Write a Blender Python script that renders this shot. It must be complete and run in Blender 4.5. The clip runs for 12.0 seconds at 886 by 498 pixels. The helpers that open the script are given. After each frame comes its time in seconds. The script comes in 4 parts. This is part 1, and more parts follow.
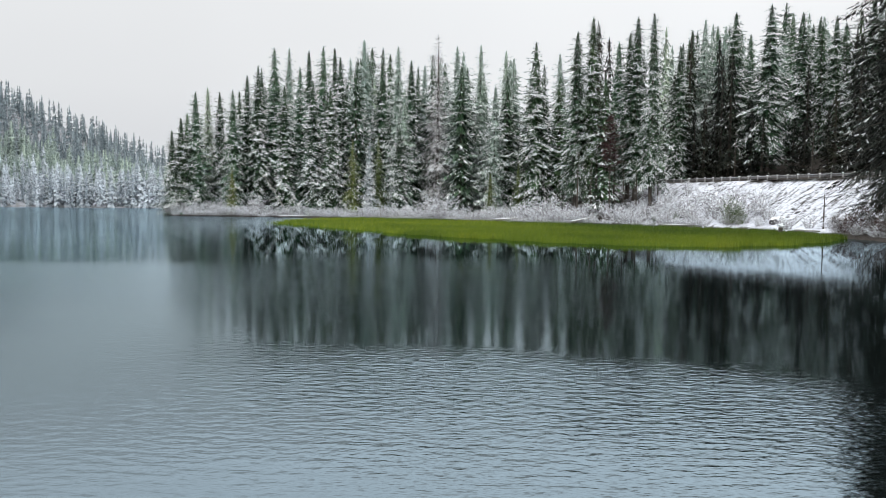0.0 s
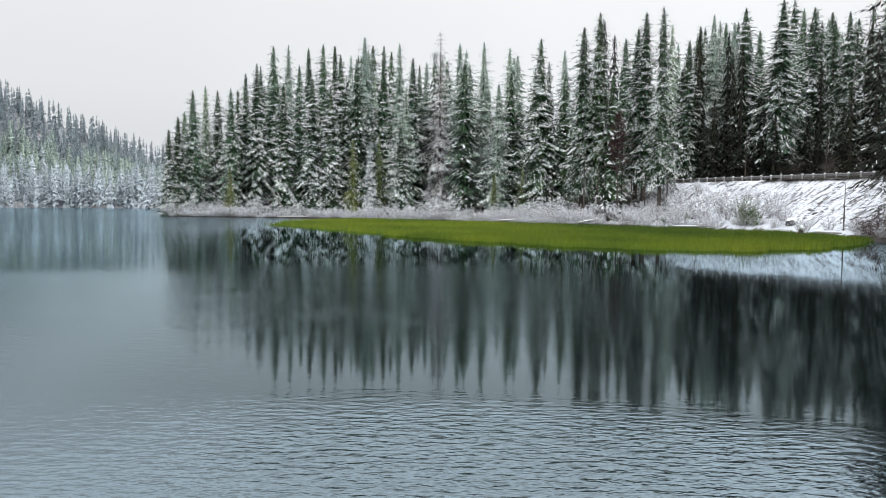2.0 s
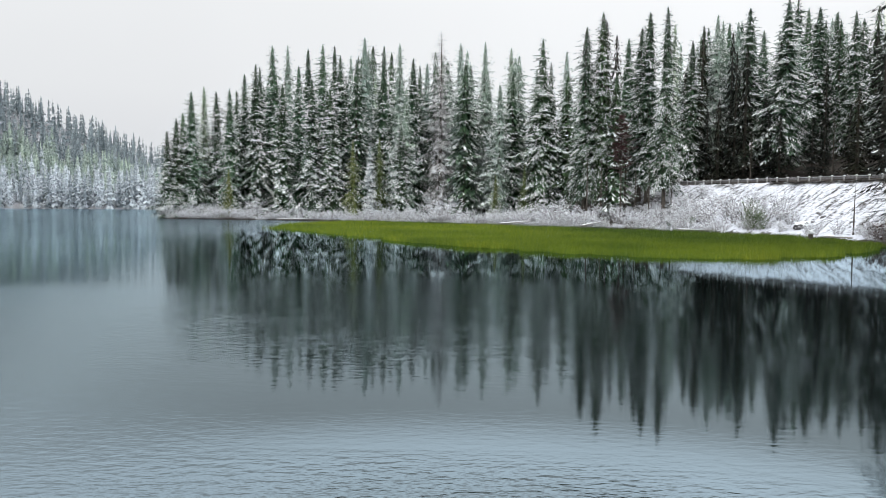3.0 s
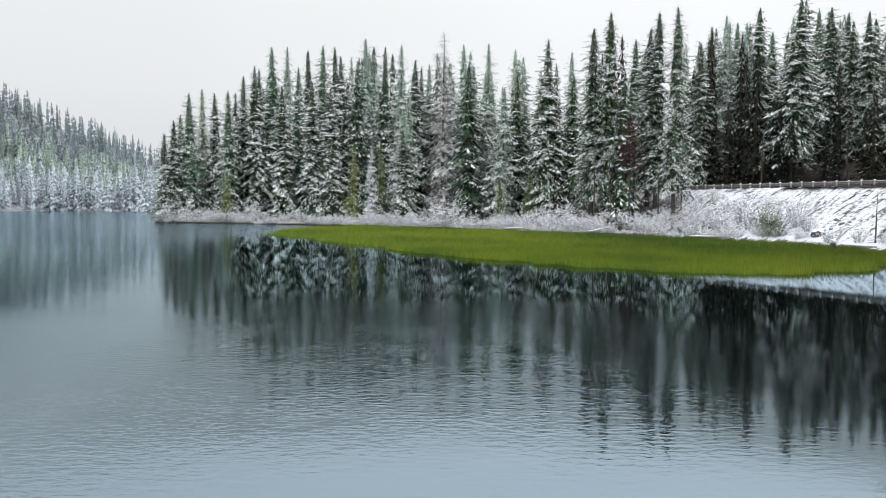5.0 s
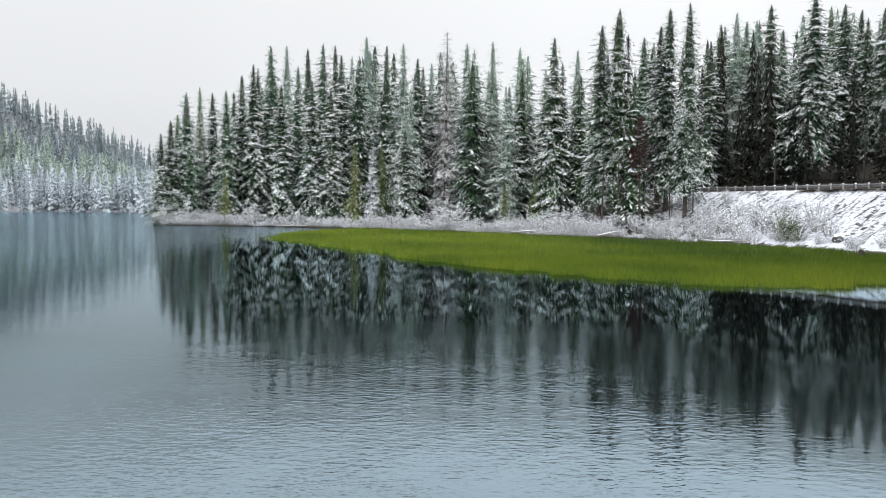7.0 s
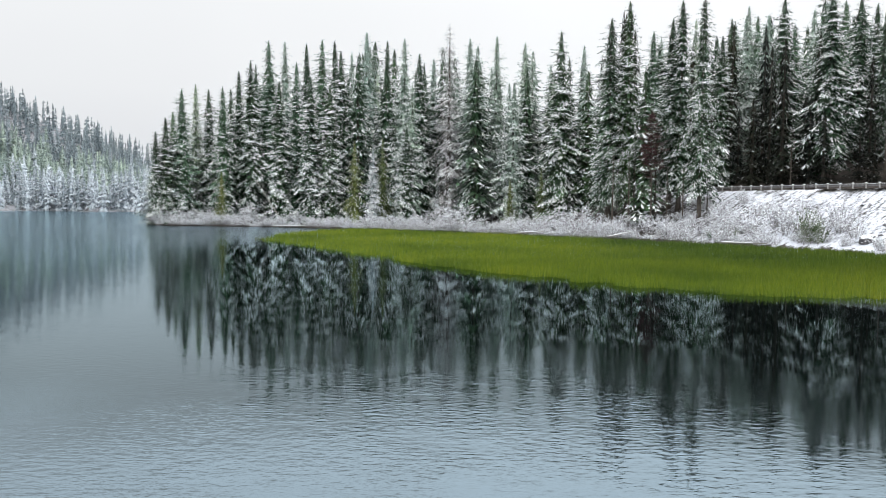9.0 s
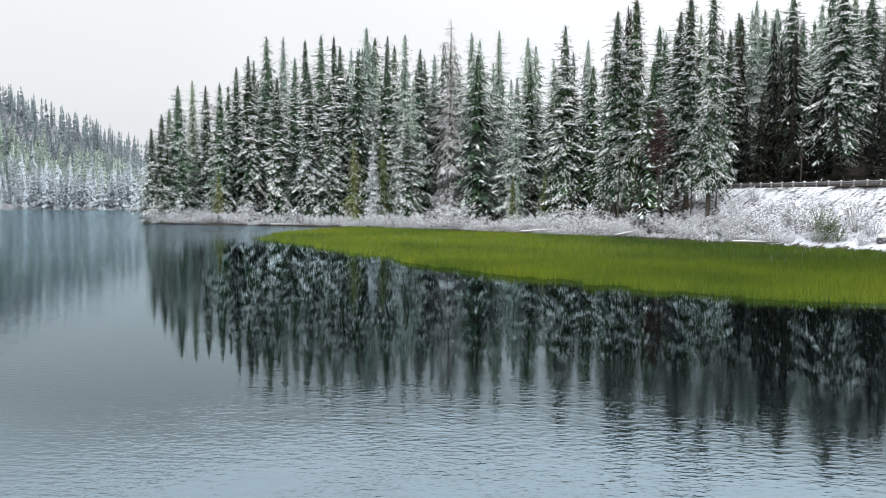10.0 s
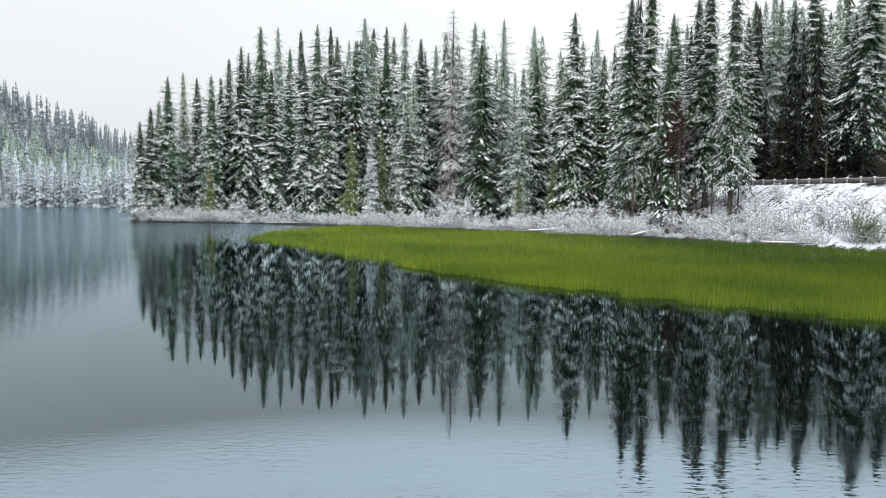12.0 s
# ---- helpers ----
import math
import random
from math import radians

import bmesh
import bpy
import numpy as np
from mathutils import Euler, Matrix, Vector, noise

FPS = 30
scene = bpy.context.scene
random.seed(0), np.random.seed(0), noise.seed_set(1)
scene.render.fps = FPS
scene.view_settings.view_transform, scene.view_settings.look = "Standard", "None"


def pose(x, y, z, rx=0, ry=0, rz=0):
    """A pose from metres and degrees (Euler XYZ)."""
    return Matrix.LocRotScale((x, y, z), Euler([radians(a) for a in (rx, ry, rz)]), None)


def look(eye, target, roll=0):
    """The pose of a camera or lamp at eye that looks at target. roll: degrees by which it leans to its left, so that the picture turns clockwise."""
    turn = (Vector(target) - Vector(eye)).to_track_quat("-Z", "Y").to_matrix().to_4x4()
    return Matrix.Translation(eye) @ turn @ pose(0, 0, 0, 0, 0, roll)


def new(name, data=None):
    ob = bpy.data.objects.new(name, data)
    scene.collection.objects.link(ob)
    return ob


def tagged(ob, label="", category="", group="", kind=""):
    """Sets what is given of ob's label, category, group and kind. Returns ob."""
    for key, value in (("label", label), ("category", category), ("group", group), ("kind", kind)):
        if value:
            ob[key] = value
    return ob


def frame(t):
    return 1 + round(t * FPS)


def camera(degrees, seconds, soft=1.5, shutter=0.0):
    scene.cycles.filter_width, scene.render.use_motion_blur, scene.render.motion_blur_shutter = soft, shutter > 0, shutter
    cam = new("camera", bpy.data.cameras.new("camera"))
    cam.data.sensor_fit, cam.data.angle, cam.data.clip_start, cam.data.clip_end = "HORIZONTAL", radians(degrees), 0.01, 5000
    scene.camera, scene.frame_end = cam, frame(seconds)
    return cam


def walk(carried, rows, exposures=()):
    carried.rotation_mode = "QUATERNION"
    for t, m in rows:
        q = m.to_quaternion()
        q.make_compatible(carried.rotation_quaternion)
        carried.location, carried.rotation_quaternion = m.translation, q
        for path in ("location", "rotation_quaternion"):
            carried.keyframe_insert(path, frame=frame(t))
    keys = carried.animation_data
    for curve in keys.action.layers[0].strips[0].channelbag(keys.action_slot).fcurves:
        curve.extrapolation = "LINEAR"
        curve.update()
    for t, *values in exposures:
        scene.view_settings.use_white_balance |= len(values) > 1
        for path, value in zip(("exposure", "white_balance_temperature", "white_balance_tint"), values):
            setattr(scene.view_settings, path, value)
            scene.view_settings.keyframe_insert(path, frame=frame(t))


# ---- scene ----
cam = camera(64.5, 12.0, soft=0.8)
# seconds, eye, yaw to the left, pitch up, roll
PATH = [
    (0, 0.00, -0.00, 2.47, 0.14, -3.46, 0.48),
    (0.5, -0.07, 0.75, 2.46, 0.18, -3.46, 0.46),
    (1, -0.13, 1.55, 2.39, 0.19, -3.45, 0.47),
    (1.5, -0.15, 2.32, 2.50, 0.23, -3.48, 0.45),
    (2, -0.25, 3.05, 2.56, 0.23, -3.46, 0.45),
    (2.5, -0.29, 3.78, 2.68, 0.26, -3.45, 0.43),
    (3, -0.37, 4.51, 2.92, 0.25, -3.44, 0.43),
    (5, -0.90, 7.26, 3.47, 0.24, -3.34, 0.43),
    (5.5, -1.05, 8.02, 3.53, 0.23, -3.31, 0.46),
    (6, -1.17, 8.77, 3.62, 0.25, -3.31, 0.45),
    (6.5, -1.33, 9.51, 3.73, 0.25, -3.32, 0.44),
    (7, -1.52, 10.29, 3.85, 0.22, -3.33, 0.43),
    (9, -2.11, 14.04, 3.91, 0.17, -3.38, 0.45),
    (9.5, -2.23, 15.18, 3.91, 0.16, -3.46, 0.42),
    (10, -2.33, 16.45, 3.90, 0.17, -3.54, 0.40),
    (10.5, -2.48, 17.84, 3.89, 0.14, -3.61, 0.41),
    (11, -2.61, 19.17, 3.90, 0.12, -3.66, 0.43),
    (11.5, -2.80, 20.62, 3.90, 0.07, -3.70, 0.44),
    (12, -2.85, 22.20, 3.88, 0.08, -3.73, 0.46),
]


def aim(x, y, z, yaw, pitch, roll):
    a, b = radians(yaw), radians(pitch)
    way = Vector((-math.sin(a) * math.cos(b), math.cos(a) * math.cos(b), math.sin(b)))
    return look((x, y, z), Vector((x, y, z)) + way, roll)


walk(cam, [(t, aim(*row)) for t, *row in PATH], [(0.0, -0.29), (3.0, -0.23), (7.0, -0.20), (12.0, -0.09)])

# ---- world and light: overcast winter day ----
SUN_UP, SUN_ROUND = radians(38), radians(200)
world = bpy.data.worlds.new("overcast_sky")
scene.world = world
world.use_nodes = True
wn, wl = world.node_tree.nodes, world.node_tree.links
wn.clear()
w_out = wn.new("ShaderNodeOutputWorld")
w_bg = wn.new("ShaderNodeBackground")
w_sky = wn.new("ShaderNodeTexSky")
w_sky.sky_type, w_sky.sun_disc = "NISHITA", False
w_sky.sun_elevation, w_sky.sun_rotation = SUN_UP, SUN_ROUND
w_dim = wn.new("ShaderNodeVectorMath")
w_dim.operation = "SCALE"
w_dim.inputs["Scale"].default_value = 0.06
w_coord = wn.new("ShaderNodeTexCoord")
w_split = wn.new("ShaderNodeSeparateXYZ")
w_ramp = wn.new("ShaderNodeValToRGB")
SKY_BY_HEIGHT = ((0.0, (0.86, 0.885, 0.93)), (0.09, (0.93, 0.95, 0.985)), (0.15, (1.0, 1.02, 1.045)), (0.285, (1.06, 1.08, 1.10)), (0.33, (2.45, 2.62, 2.82)), (0.39, (3.15, 3.40, 3.70)), (0.48, (2.5, 2.62, 2.74)), (1.0, (2.9, 2.98, 3.04)))
for p, _ in SKY_BY_HEIGHT[1:-1]:
    w_ramp.color_ramp.elements.new(p)
for el, (p, c) in zip(w_ramp.color_ramp.elements, SKY_BY_HEIGHT):
    el.position, el.color = p, (*c, 1)
w_noise = wn.new("ShaderNodeTexNoise")
w_noise.inputs["Scale"].default_value = 1.6
w_noise.inputs["Detail"].default_value = 5
w_map = wn.new("ShaderNodeMapRange")
w_map.inputs["From Min"].default_value, w_map.inputs["From Max"].default_value = 0.3, 0.7
w_map.inputs["To Min"].default_value, w_map.inputs["To Max"].default_value = 0.97, 1.03
w_cloud = wn.new("ShaderNodeVectorMath")
w_cloud.operation = "SCALE"
w_mix = wn.new("ShaderNodeMix")
w_mix.data_type = "RGBA"
w_mix.inputs["Factor"].default_value = 0.97
wl.new(w_sky.outputs[0], w_dim.inputs[0])
wl.new(w_coord.outputs["Generated"], w_split.inputs[0])
wl.new(w_split.outputs["Z"], w_ramp.inputs[0])
wl.new(w_coord.outputs["Generated"], w_noise.inputs["Vector"])
wl.new(w_noise.outputs[0], w_map.inputs["Value"])
wl.new(w_ramp.outputs[0], w_cloud.inputs[0])
# thinner cloud towards the east
w_east = wn.new("ShaderNodeMapRange")
w_east.inputs["From Min"].default_value, w_east.inputs["From Max"].default_value = -0.35, 0.35
w_east.inputs["To Min"].default_value, w_east.inputs["To Max"].default_value = 0.96, 1.08
w_both = wn.new("ShaderNodeMath")
w_both.operation = "MULTIPLY"
wl.new(w_split.outputs["X"], w_east.inputs["Value"])
wl.new(w_map.outputs[0], w_both.inputs[0])
wl.new(w_east.outputs[0], w_both.inputs[1])
wl.new(w_both.outputs[0], w_cloud.inputs["Scale"])
wl.new(w_dim.outputs[0], w_mix.inputs["A"])
wl.new(w_cloud.outputs[0], w_mix.inputs["B"])
wl.new(w_mix.outputs["Result"], w_bg.inputs["Color"])
wl.new(w_bg.outputs[0], w_out.inputs[0])
sun_data = bpy.data.lights.new("sun", "SUN")
sun_data.energy, sun_data.angle, sun_data.color = 0.5, radians(30), (1.0, 0.99, 0.97)
sun = new("sun", sun_data)
sun.rotation_euler = (radians(52), 0, radians(-20))


# ---- materials ----
class Mat:
    """A node material with a principled surface and a few chaining helpers."""

    def __init__(self, name, rough=0.8, metal=0.0):
        self.m = bpy.data.materials.new(name)
        self.m.use_nodes = True
        self.n, self.l = self.m.node_tree.nodes, self.m.node_tree.links
        self.b = self.n["Principled BSDF"]
        self.b.inputs["Roughness"].default_value, self.b.inputs["Metallic"].default_value = rough, metal
        self.b.inputs["Specular IOR Level"].default_value = 0.25

    def node(self, kind, **values):
        x = self.n.new(kind)
        for k, v in values.items():
            x.inputs[k.replace("_", " ")].default_value = v
        return x

    def noise(self, scale, detail=4, rough=0.55, stretch=None, space="Object"):
        c = self.n.new("ShaderNodeTexCoord")
        x = self.node("ShaderNodeTexNoise", Scale=scale, Detail=detail, Roughness=rough)
        if stretch:
            mp = self.n.new("ShaderNodeMapping")
            mp.inputs["Scale"].default_value = stretch[:3]
            if len(stretch) > 3:
                mp.inputs["Rotation"].default_value = (0, 0, stretch[3])
            self.l.new(c.outputs[space], mp.inputs[0])
            self.l.new(mp.outputs[0], x.inputs["Vector"])
        else:
            self.l.new(c.outputs[space], x.inputs["Vector"])
        return x.outputs[0]

    def ramp(self, value, *stops):
        r = self.n.new("ShaderNodeValToRGB")
        els = r.color_ramp.elements
        els[0].position, els[1].position = stops[0][0], stops[-1][0]
        for p, _ in stops[1:-1]:
            els.new(p)
        for el, (_, c) in zip(els, stops):
            el.color = (*c, 1) if isinstance(c, tuple) else (c, c, c, 1)
        self.l.new(value, r.inputs[0])
        return r.outputs[0]

    def mix(self, factor, a, b, how="MIX"):
        x = self.n.new("ShaderNodeMix")
        x.data_type, x.blend_type = "RGBA", how
        for socket, v in (("Factor", factor), ("A", a), ("B", b)):
            if isinstance(v, tuple):
                x.inputs[socket].default_value = (*v, 1)
            elif isinstance(v, float):
                x.inputs[socket].default_value = v
            else:
                self.l.new(v, x.inputs[socket])
        return x.outputs["Result"]

    def math(self, how, a, b=0.0):
        x = self.n.new("ShaderNodeMath")
        x.operation = how
        for i, v in enumerate((a, b)):
            if isinstance(v, (int, float)):
                x.inputs[i].default_value = v
            else:
                self.l.new(v, x.inputs[i])
        return x.outputs[0]

    def range(self, value, a, b, c=0.0, d=1.0):
        x = self.node("ShaderNodeMapRange", From_Min=a, From_Max=b, To_Min=c, To_Max=d)
        self.l.new(value, x.inputs["Value"])
        return x.outputs[0]

    def island(self):
        return self.n.new("ShaderNodeNewGeometry").outputs["Random Per Island"]

    def per_object(self):
        return self.n.new("ShaderNodeObjectInfo").outputs["Random"]

    def colour(self, c):
        self.l.new(c, self.b.inputs["Base Color"])
        return self

    def bump(self, value, strength=0.4, distance=0.05):
        x = self.node("ShaderNodeBump", Strength=strength, Distance=distance)
        self.l.new(value, x.inputs["Height"])
        self.l.new(x.outputs[0], self.b.inputs["Normal"])
        return self


def needles(name, dark, light, dry, dryness=0.08, tints=((0.7, 0.85, 1.05), (1.0, 1.0, 1.0), (1.35, 1.2, 0.75)), frost=0.0, rime=(0.46, 0.55, 0.45)):
    """Needles with a little dry growth, and rime that thickens towards the ends of the twigs."""
    k = Mat(name, 0.75)
    c = k.ramp(k.island(), (0.25, dark), (0.85, light), (1.0, light))
    c = k.mix(k.range(k.noise(0.35, 3), 0.45, 0.75, 0.0, dryness * 4), c, dry)
    c = k.mix(1.0, c, k.ramp(k.per_object(), (0.0, tints[0]), (0.45, tints[1]), (0.8, tints[1]), (1.0, tints[2])), "MULTIPLY")
    if frost:
        outer = k.n.new("ShaderNodeAttribute")
        outer.attribute_name = "outer"
        patchy = k.range(k.noise(0.9, 4, 0.6), 0.36, 0.62, 0.06, 1.0)
        c = k.mix(k.math("MULTIPLY", k.math("MULTIPLY", outer.outputs["Fac"], patchy), frost), c, rime)
    return k.colour(c).m


def bark(name, a, b):
    k = Mat(name, 0.9)
    n = k.noise(6, 6, 0.65, (1, 1, 0.25))
    k.colour(k.ramp(n, (0.3, a), (0.7, b))).bump(n, 0.6, 0.04)
    return k.m


NEEDLE = needles("spruce_needles", (0.004, 0.016, 0.007), (0.034, 0.096, 0.036), (0.09, 0.115, 0.04), 0.08, ((0.75, 0.92, 1.0), (1.0, 1.0, 1.0), (1.3, 1.2, 0.75)), 0.5)
# near black: the hemlocks' own tone, but shade put into the roadside firs' colour
NEEDLE_DARK = needles("hemlock_and_shade_needles", (0.006, 0.008, 0.006), (0.017, 0.021, 0.013), (0.04, 0.026, 0.018), 0.12, frost=0.06)
NEEDLE_GREEN = needles("cedar_needles", (0.06, 0.09, 0.02), (0.17, 0.20, 0.05), (0.16, 0.12, 0.04), frost=0.35)
NEEDLE_FROST = needles("frosted_needles", (0.20, 0.25, 0.25), (0.50, 0.54, 0.54), (0.33, 0.33, 0.32), frost=0.6, rime=(0.72, 0.75, 0.76))
NEEDLE_PALE = needles("pale_frosted_needles", (0.09, 0.14, 0.10), (0.40, 0.51, 0.41), (0.38, 0.38, 0.35), 0.08, ((0.9, 0.97, 1.0), (1, 1, 1), (1.15, 1.1, 0.9)), 0.85, (0.58, 0.66, 0.60))
NEEDLE_FRESH = needles("fresh_green_needles", (0.014, 0.050, 0.022), (0.068, 0.165, 0.070), (0.10, 0.15, 0.06), frost=0.75, rime=(0.44, 0.59, 0.46))
NEEDLE_GREY = needles("lichened_twigs", (0.28, 0.26, 0.255), (0.62, 0.59, 0.58), (0.36, 0.33, 0.32), 0.06, ((1, 1, 1), (1, 1, 1), (1.05, 1.0, 0.97)), 0.7, (0.72, 0.72, 0.74))
NEEDLE_RUST = needles("rusty_twigs", (0.13, 0.05, 0.045), (0.34, 0.14, 0.12), (0.26, 0.19, 0.17))
BARK = bark("grey_brown_bark", (0.035, 0.028, 0.024), (0.12, 0.10, 0.085))
BARK_PALE = bark("weathered_wood", (0.22, 0.20, 0.18), (0.42, 0.39, 0.36))


def snow_material(name, tint):
    k = Mat(name, 0.6)
    n = k.noise(3.0, 5)
    k.colour(k.ramp(n, (0.3, tuple(v * 0.86 for v in tint)), (0.65, tint))).bump(k.noise(14, 4), 0.35, 0.03)
    return k.m


SNOW = snow_material("fresh_snow", (0.85, 0.86, 0.855))


def frost_material():
    k = Mat("frosted_twigs", 0.7)
    c = k.ramp(k.island(), (0.0, (0.16, 0.14, 0.14)), (0.22, (0.40, 0.39, 0.42)), (0.45, (0.76, 0.775, 0.80)), (1.0, (0.90, 0.91, 0.92)))
    return k.colour(c).m


FROST = frost_material()
STEM = bark("frosted_stems", (0.14, 0.12, 0.11), (0.45, 0.43, 0.43))


def reed_material():
    k = Mat("sedge_blades", 0.6)
    c = k.ramp(k.island(), (0.0, (0.062, 0.105, 0.004)), (0.55, (0.138, 0.188, 0.007)), (0.95, (0.205, 0.235, 0.012)), (0.992, (0.20, 0.24, 0.015)), (1.0, (0.34, 0.36, 0.12)))
    patch = k.ramp(k.noise(0.07, 4, 0.6), (0.36, (0.55, 0.66, 0.6)), (0.55, (1.0, 1.0, 1.0)), (0.7, (1.25, 1.08, 1.0)))
    c = k.mix(1.0, c, patch, "MULTIPLY")
    # multiplied to a darker green towards the eastern bank, broken up by noise
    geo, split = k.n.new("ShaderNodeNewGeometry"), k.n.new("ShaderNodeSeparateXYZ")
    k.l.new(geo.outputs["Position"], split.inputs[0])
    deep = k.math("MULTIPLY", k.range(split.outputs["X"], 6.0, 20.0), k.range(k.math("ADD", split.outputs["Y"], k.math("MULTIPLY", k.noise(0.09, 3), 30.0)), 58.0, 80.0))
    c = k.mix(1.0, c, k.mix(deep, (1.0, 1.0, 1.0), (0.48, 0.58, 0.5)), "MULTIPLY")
    return k.colour(c).m


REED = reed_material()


def ground_material():
    k = Mat("snowy_ground", 0.85)
    cover = k.n.new("ShaderNodeAttribute")
    cover.attribute_name = "snow_cover"
    # drifts and grass run straight down the roadside slope
    geo, split, way = k.n.new("ShaderNodeNewGeometry"), k.n.new("ShaderNodeSeparateXYZ"), k.n.new("ShaderNodeCombineXYZ")
    k.l.new(geo.outputs["Position"], split.inputs[0])
    px, py = split.outputs["X"], split.outputs["Y"]
    k.l.new(k.math("ADD", k.math("MULTIPLY", px, 0.87 * 0.26), k.math("MULTIPLY", py, 0.49 * 0.26)), way.inputs[0])
    k.l.new(k.math("ADD", k.math("MULTIPLY", px, 0.49 * 1.9), k.math("MULTIPLY", py, -0.87 * 1.9)), way.inputs[1])
    drift = k.node("ShaderNodeTexNoise", Scale=0.9, Detail=6, Roughness=0.66)
    k.l.new(way.outputs[0], drift.inputs["Vector"])
    lumps = drift.outputs[0]
    fine = k.noise(3.2, 5, 0.6)
    soil = k.ramp(fine, (0.3, (0.022, 0.018, 0.015)), (0.7, (0.075, 0.062, 0.052)))
    white = k.ramp(fine, (0.3, (0.45, 0.465, 0.51)), (0.6, (0.64, 0.65, 0.69)))
    level = k.math("ADD", k.math("MULTIPLY", lumps, 0.6), k.math("MULTIPLY", fine, 0.4))
    mask = k.range(k.math("ADD", level, k.math("SUBTRACT", cover.outputs["Fac"], 1.0)), -0.03, 0.06)
    k.colour(k.mix(mask, soil, white)).bump(level, 0.5, 0.3)
    return k.m


GROUND = ground_material()


def water_material():
    k = Mat("lake_water")
    m, n, l = k.m, k.n, k.l
    n.clear()
    geo = n.new("ShaderNodeNewGeometry")
    split = n.new("ShaderNodeSeparateXYZ")
    l.new(geo.outputs["Position"], split.inputs[0])
    px, py = split.outputs["X"], split.outputs["Y"]
    # a patch of breeze on the near water, dying away northwards, faint along the west
    slant = k.math("ADD", py, k.math("MULTIPLY", px, 0.55))
    near = k.math("MULTIPLY", k.math("MULTIPLY", k.range(slant, 12.2, 14.0, 1.0, 0.0), k.range(py, 10.8, 12.8, 1.0, 0.0)), k.range(py, 5.5, 10.0, 0.25, 0.85))
    west = k.range(k.math("ADD", px, k.math("MULTIPLY", py, 0.30)), -2.0, 1.5)
    ragged = k.range(k.noise(0.14, 4, 0.6, space="Object"), 0.36, 0.58, 0.35, 1.0)
    gust = k.math("MULTIPLY", k.math("MULTIPLY", near, west), ragged)
    strip = k.math("MULTIPLY", k.math("MULTIPLY", k.range(py, 15.0, 20.0), k.range(py, 29.0, 34.0, 1.0, 0.0)), k.math("MULTIPLY", k.range(px, -10.0, -6.0), k.range(px, 1.5, 6.0, 1.0, 0.0)))
    strip = k.math("MULTIPLY", strip, k.range(k.noise(0.5, 4, 0.6), 0.36, 0.6, 0.25, 1.0))
    far_gust = k.math("MULTIPLY", k.range(py, 58.0, 125.0), k.range(px, -38.0, -22.0, 1.0, 0.0))
    calm = k.math("ADD", k.range(py, 14.0, 38.0, 0.035, 0.014), k.math("MULTIPLY", k.range(west, 0.0, 1.0, 1.0, 0.0), 0.11))
    amount = k.math("ADD", k.math("ADD", gust, k.math("MULTIPLY", strip, 0.29)), k.math("ADD", calm, k.math("MULTIPLY", far_gust, 0.5)))
    # fine cat's-paws on the near western water
    paws = k.math("MULTIPLY", k.range(py, 28.5, 32.5, 1.0, 0.0), k.range(west, 0.0, 1.0, 1.0, 0.0))
    amount = k.math("ADD", amount, k.math("MULTIPLY", paws, 0.05))
    wave = k.noise(1.0, 2, 0.5, (3.8, 8.2, 1.0, 0.12))
    small = k.noise(1.0, 2, 0.5, (8.0, 17.0, 1.0, -0.1))
    height = k.math("MULTIPLY", k.math("ADD", wave, k.math("MULTIPLY", small, 0.28)), amount)
    bump = n.new("ShaderNodeBump")
    bump.inputs["Strength"].default_value, bump.inputs["Distance"].default_value = 1.0, 0.026
    l.new(height, bump.inputs["Height"])
    gloss = n.new("ShaderNodeBsdfGlossy")
    fine = k.math("ADD", k.range(py, 27.0, 35.0, 0.05, 0.004), k.math("MULTIPLY", gust, 0.07))
    l.new(k.math("ADD", k.math("ADD", fine, k.math("MULTIPLY", paws, 0.11)), k.math("MULTIPLY", far_gust, 0.08)), gloss.inputs["Roughness"])
    gloss.inputs["Color"].default_value = (0.735, 0.89, 0.965, 1)
    body = n.new("ShaderNodeBsdfDiffuse")
    body.inputs["Color"].default_value = (0.0016, 0.0024, 0.0022, 1)
    fresnel = n.new("ShaderNodeFresnel")
    fresnel.inputs["IOR"].default_value = 1.48
    mix = n.new("ShaderNodeMixShader")
    out = n.new("ShaderNodeOutputMaterial")
    for x in (gloss, fresnel):
        l.new(bump.outputs[0], x.inputs["Normal"])
    l.new(k.range(fresnel.outputs[0], 0.0, 1.0, 0.04, 1.0), mix.inputs[0])
    l.new(body.outputs[0], mix.inputs[1])
    l.new(gloss.outputs[0], mix.inputs[2])
    l.new(mix.outputs[0], out.inputs[0])
    return m


WATER = water_material()


def plain(name, a, b, scale=4.0, rough=0.85):
    k = Mat(name, rough)
    n = k.noise(scale, 5)
    return k.colour(k.ramp(n, (0.3, a), (0.7, b))).bump(n, 0.4, 0.02).m


POST_WOOD = plain("pale_post_concrete", (0.24, 0.23, 0.22), (0.42, 0.41, 0.40), 8)
RAIL_STEEL = plain("galvanised_rail", (0.085, 0.08, 0.08), (0.18, 0.17, 0.17), 5, 0.55)
ROCK = plain("wet_dark_rock", (0.05, 0.05, 0.055), (0.16, 0.15, 0.15), 3)
ASPHALT = plain("wet_asphalt", (0.035, 0.035, 0.038), (0.07, 0.07, 0.072), 6)


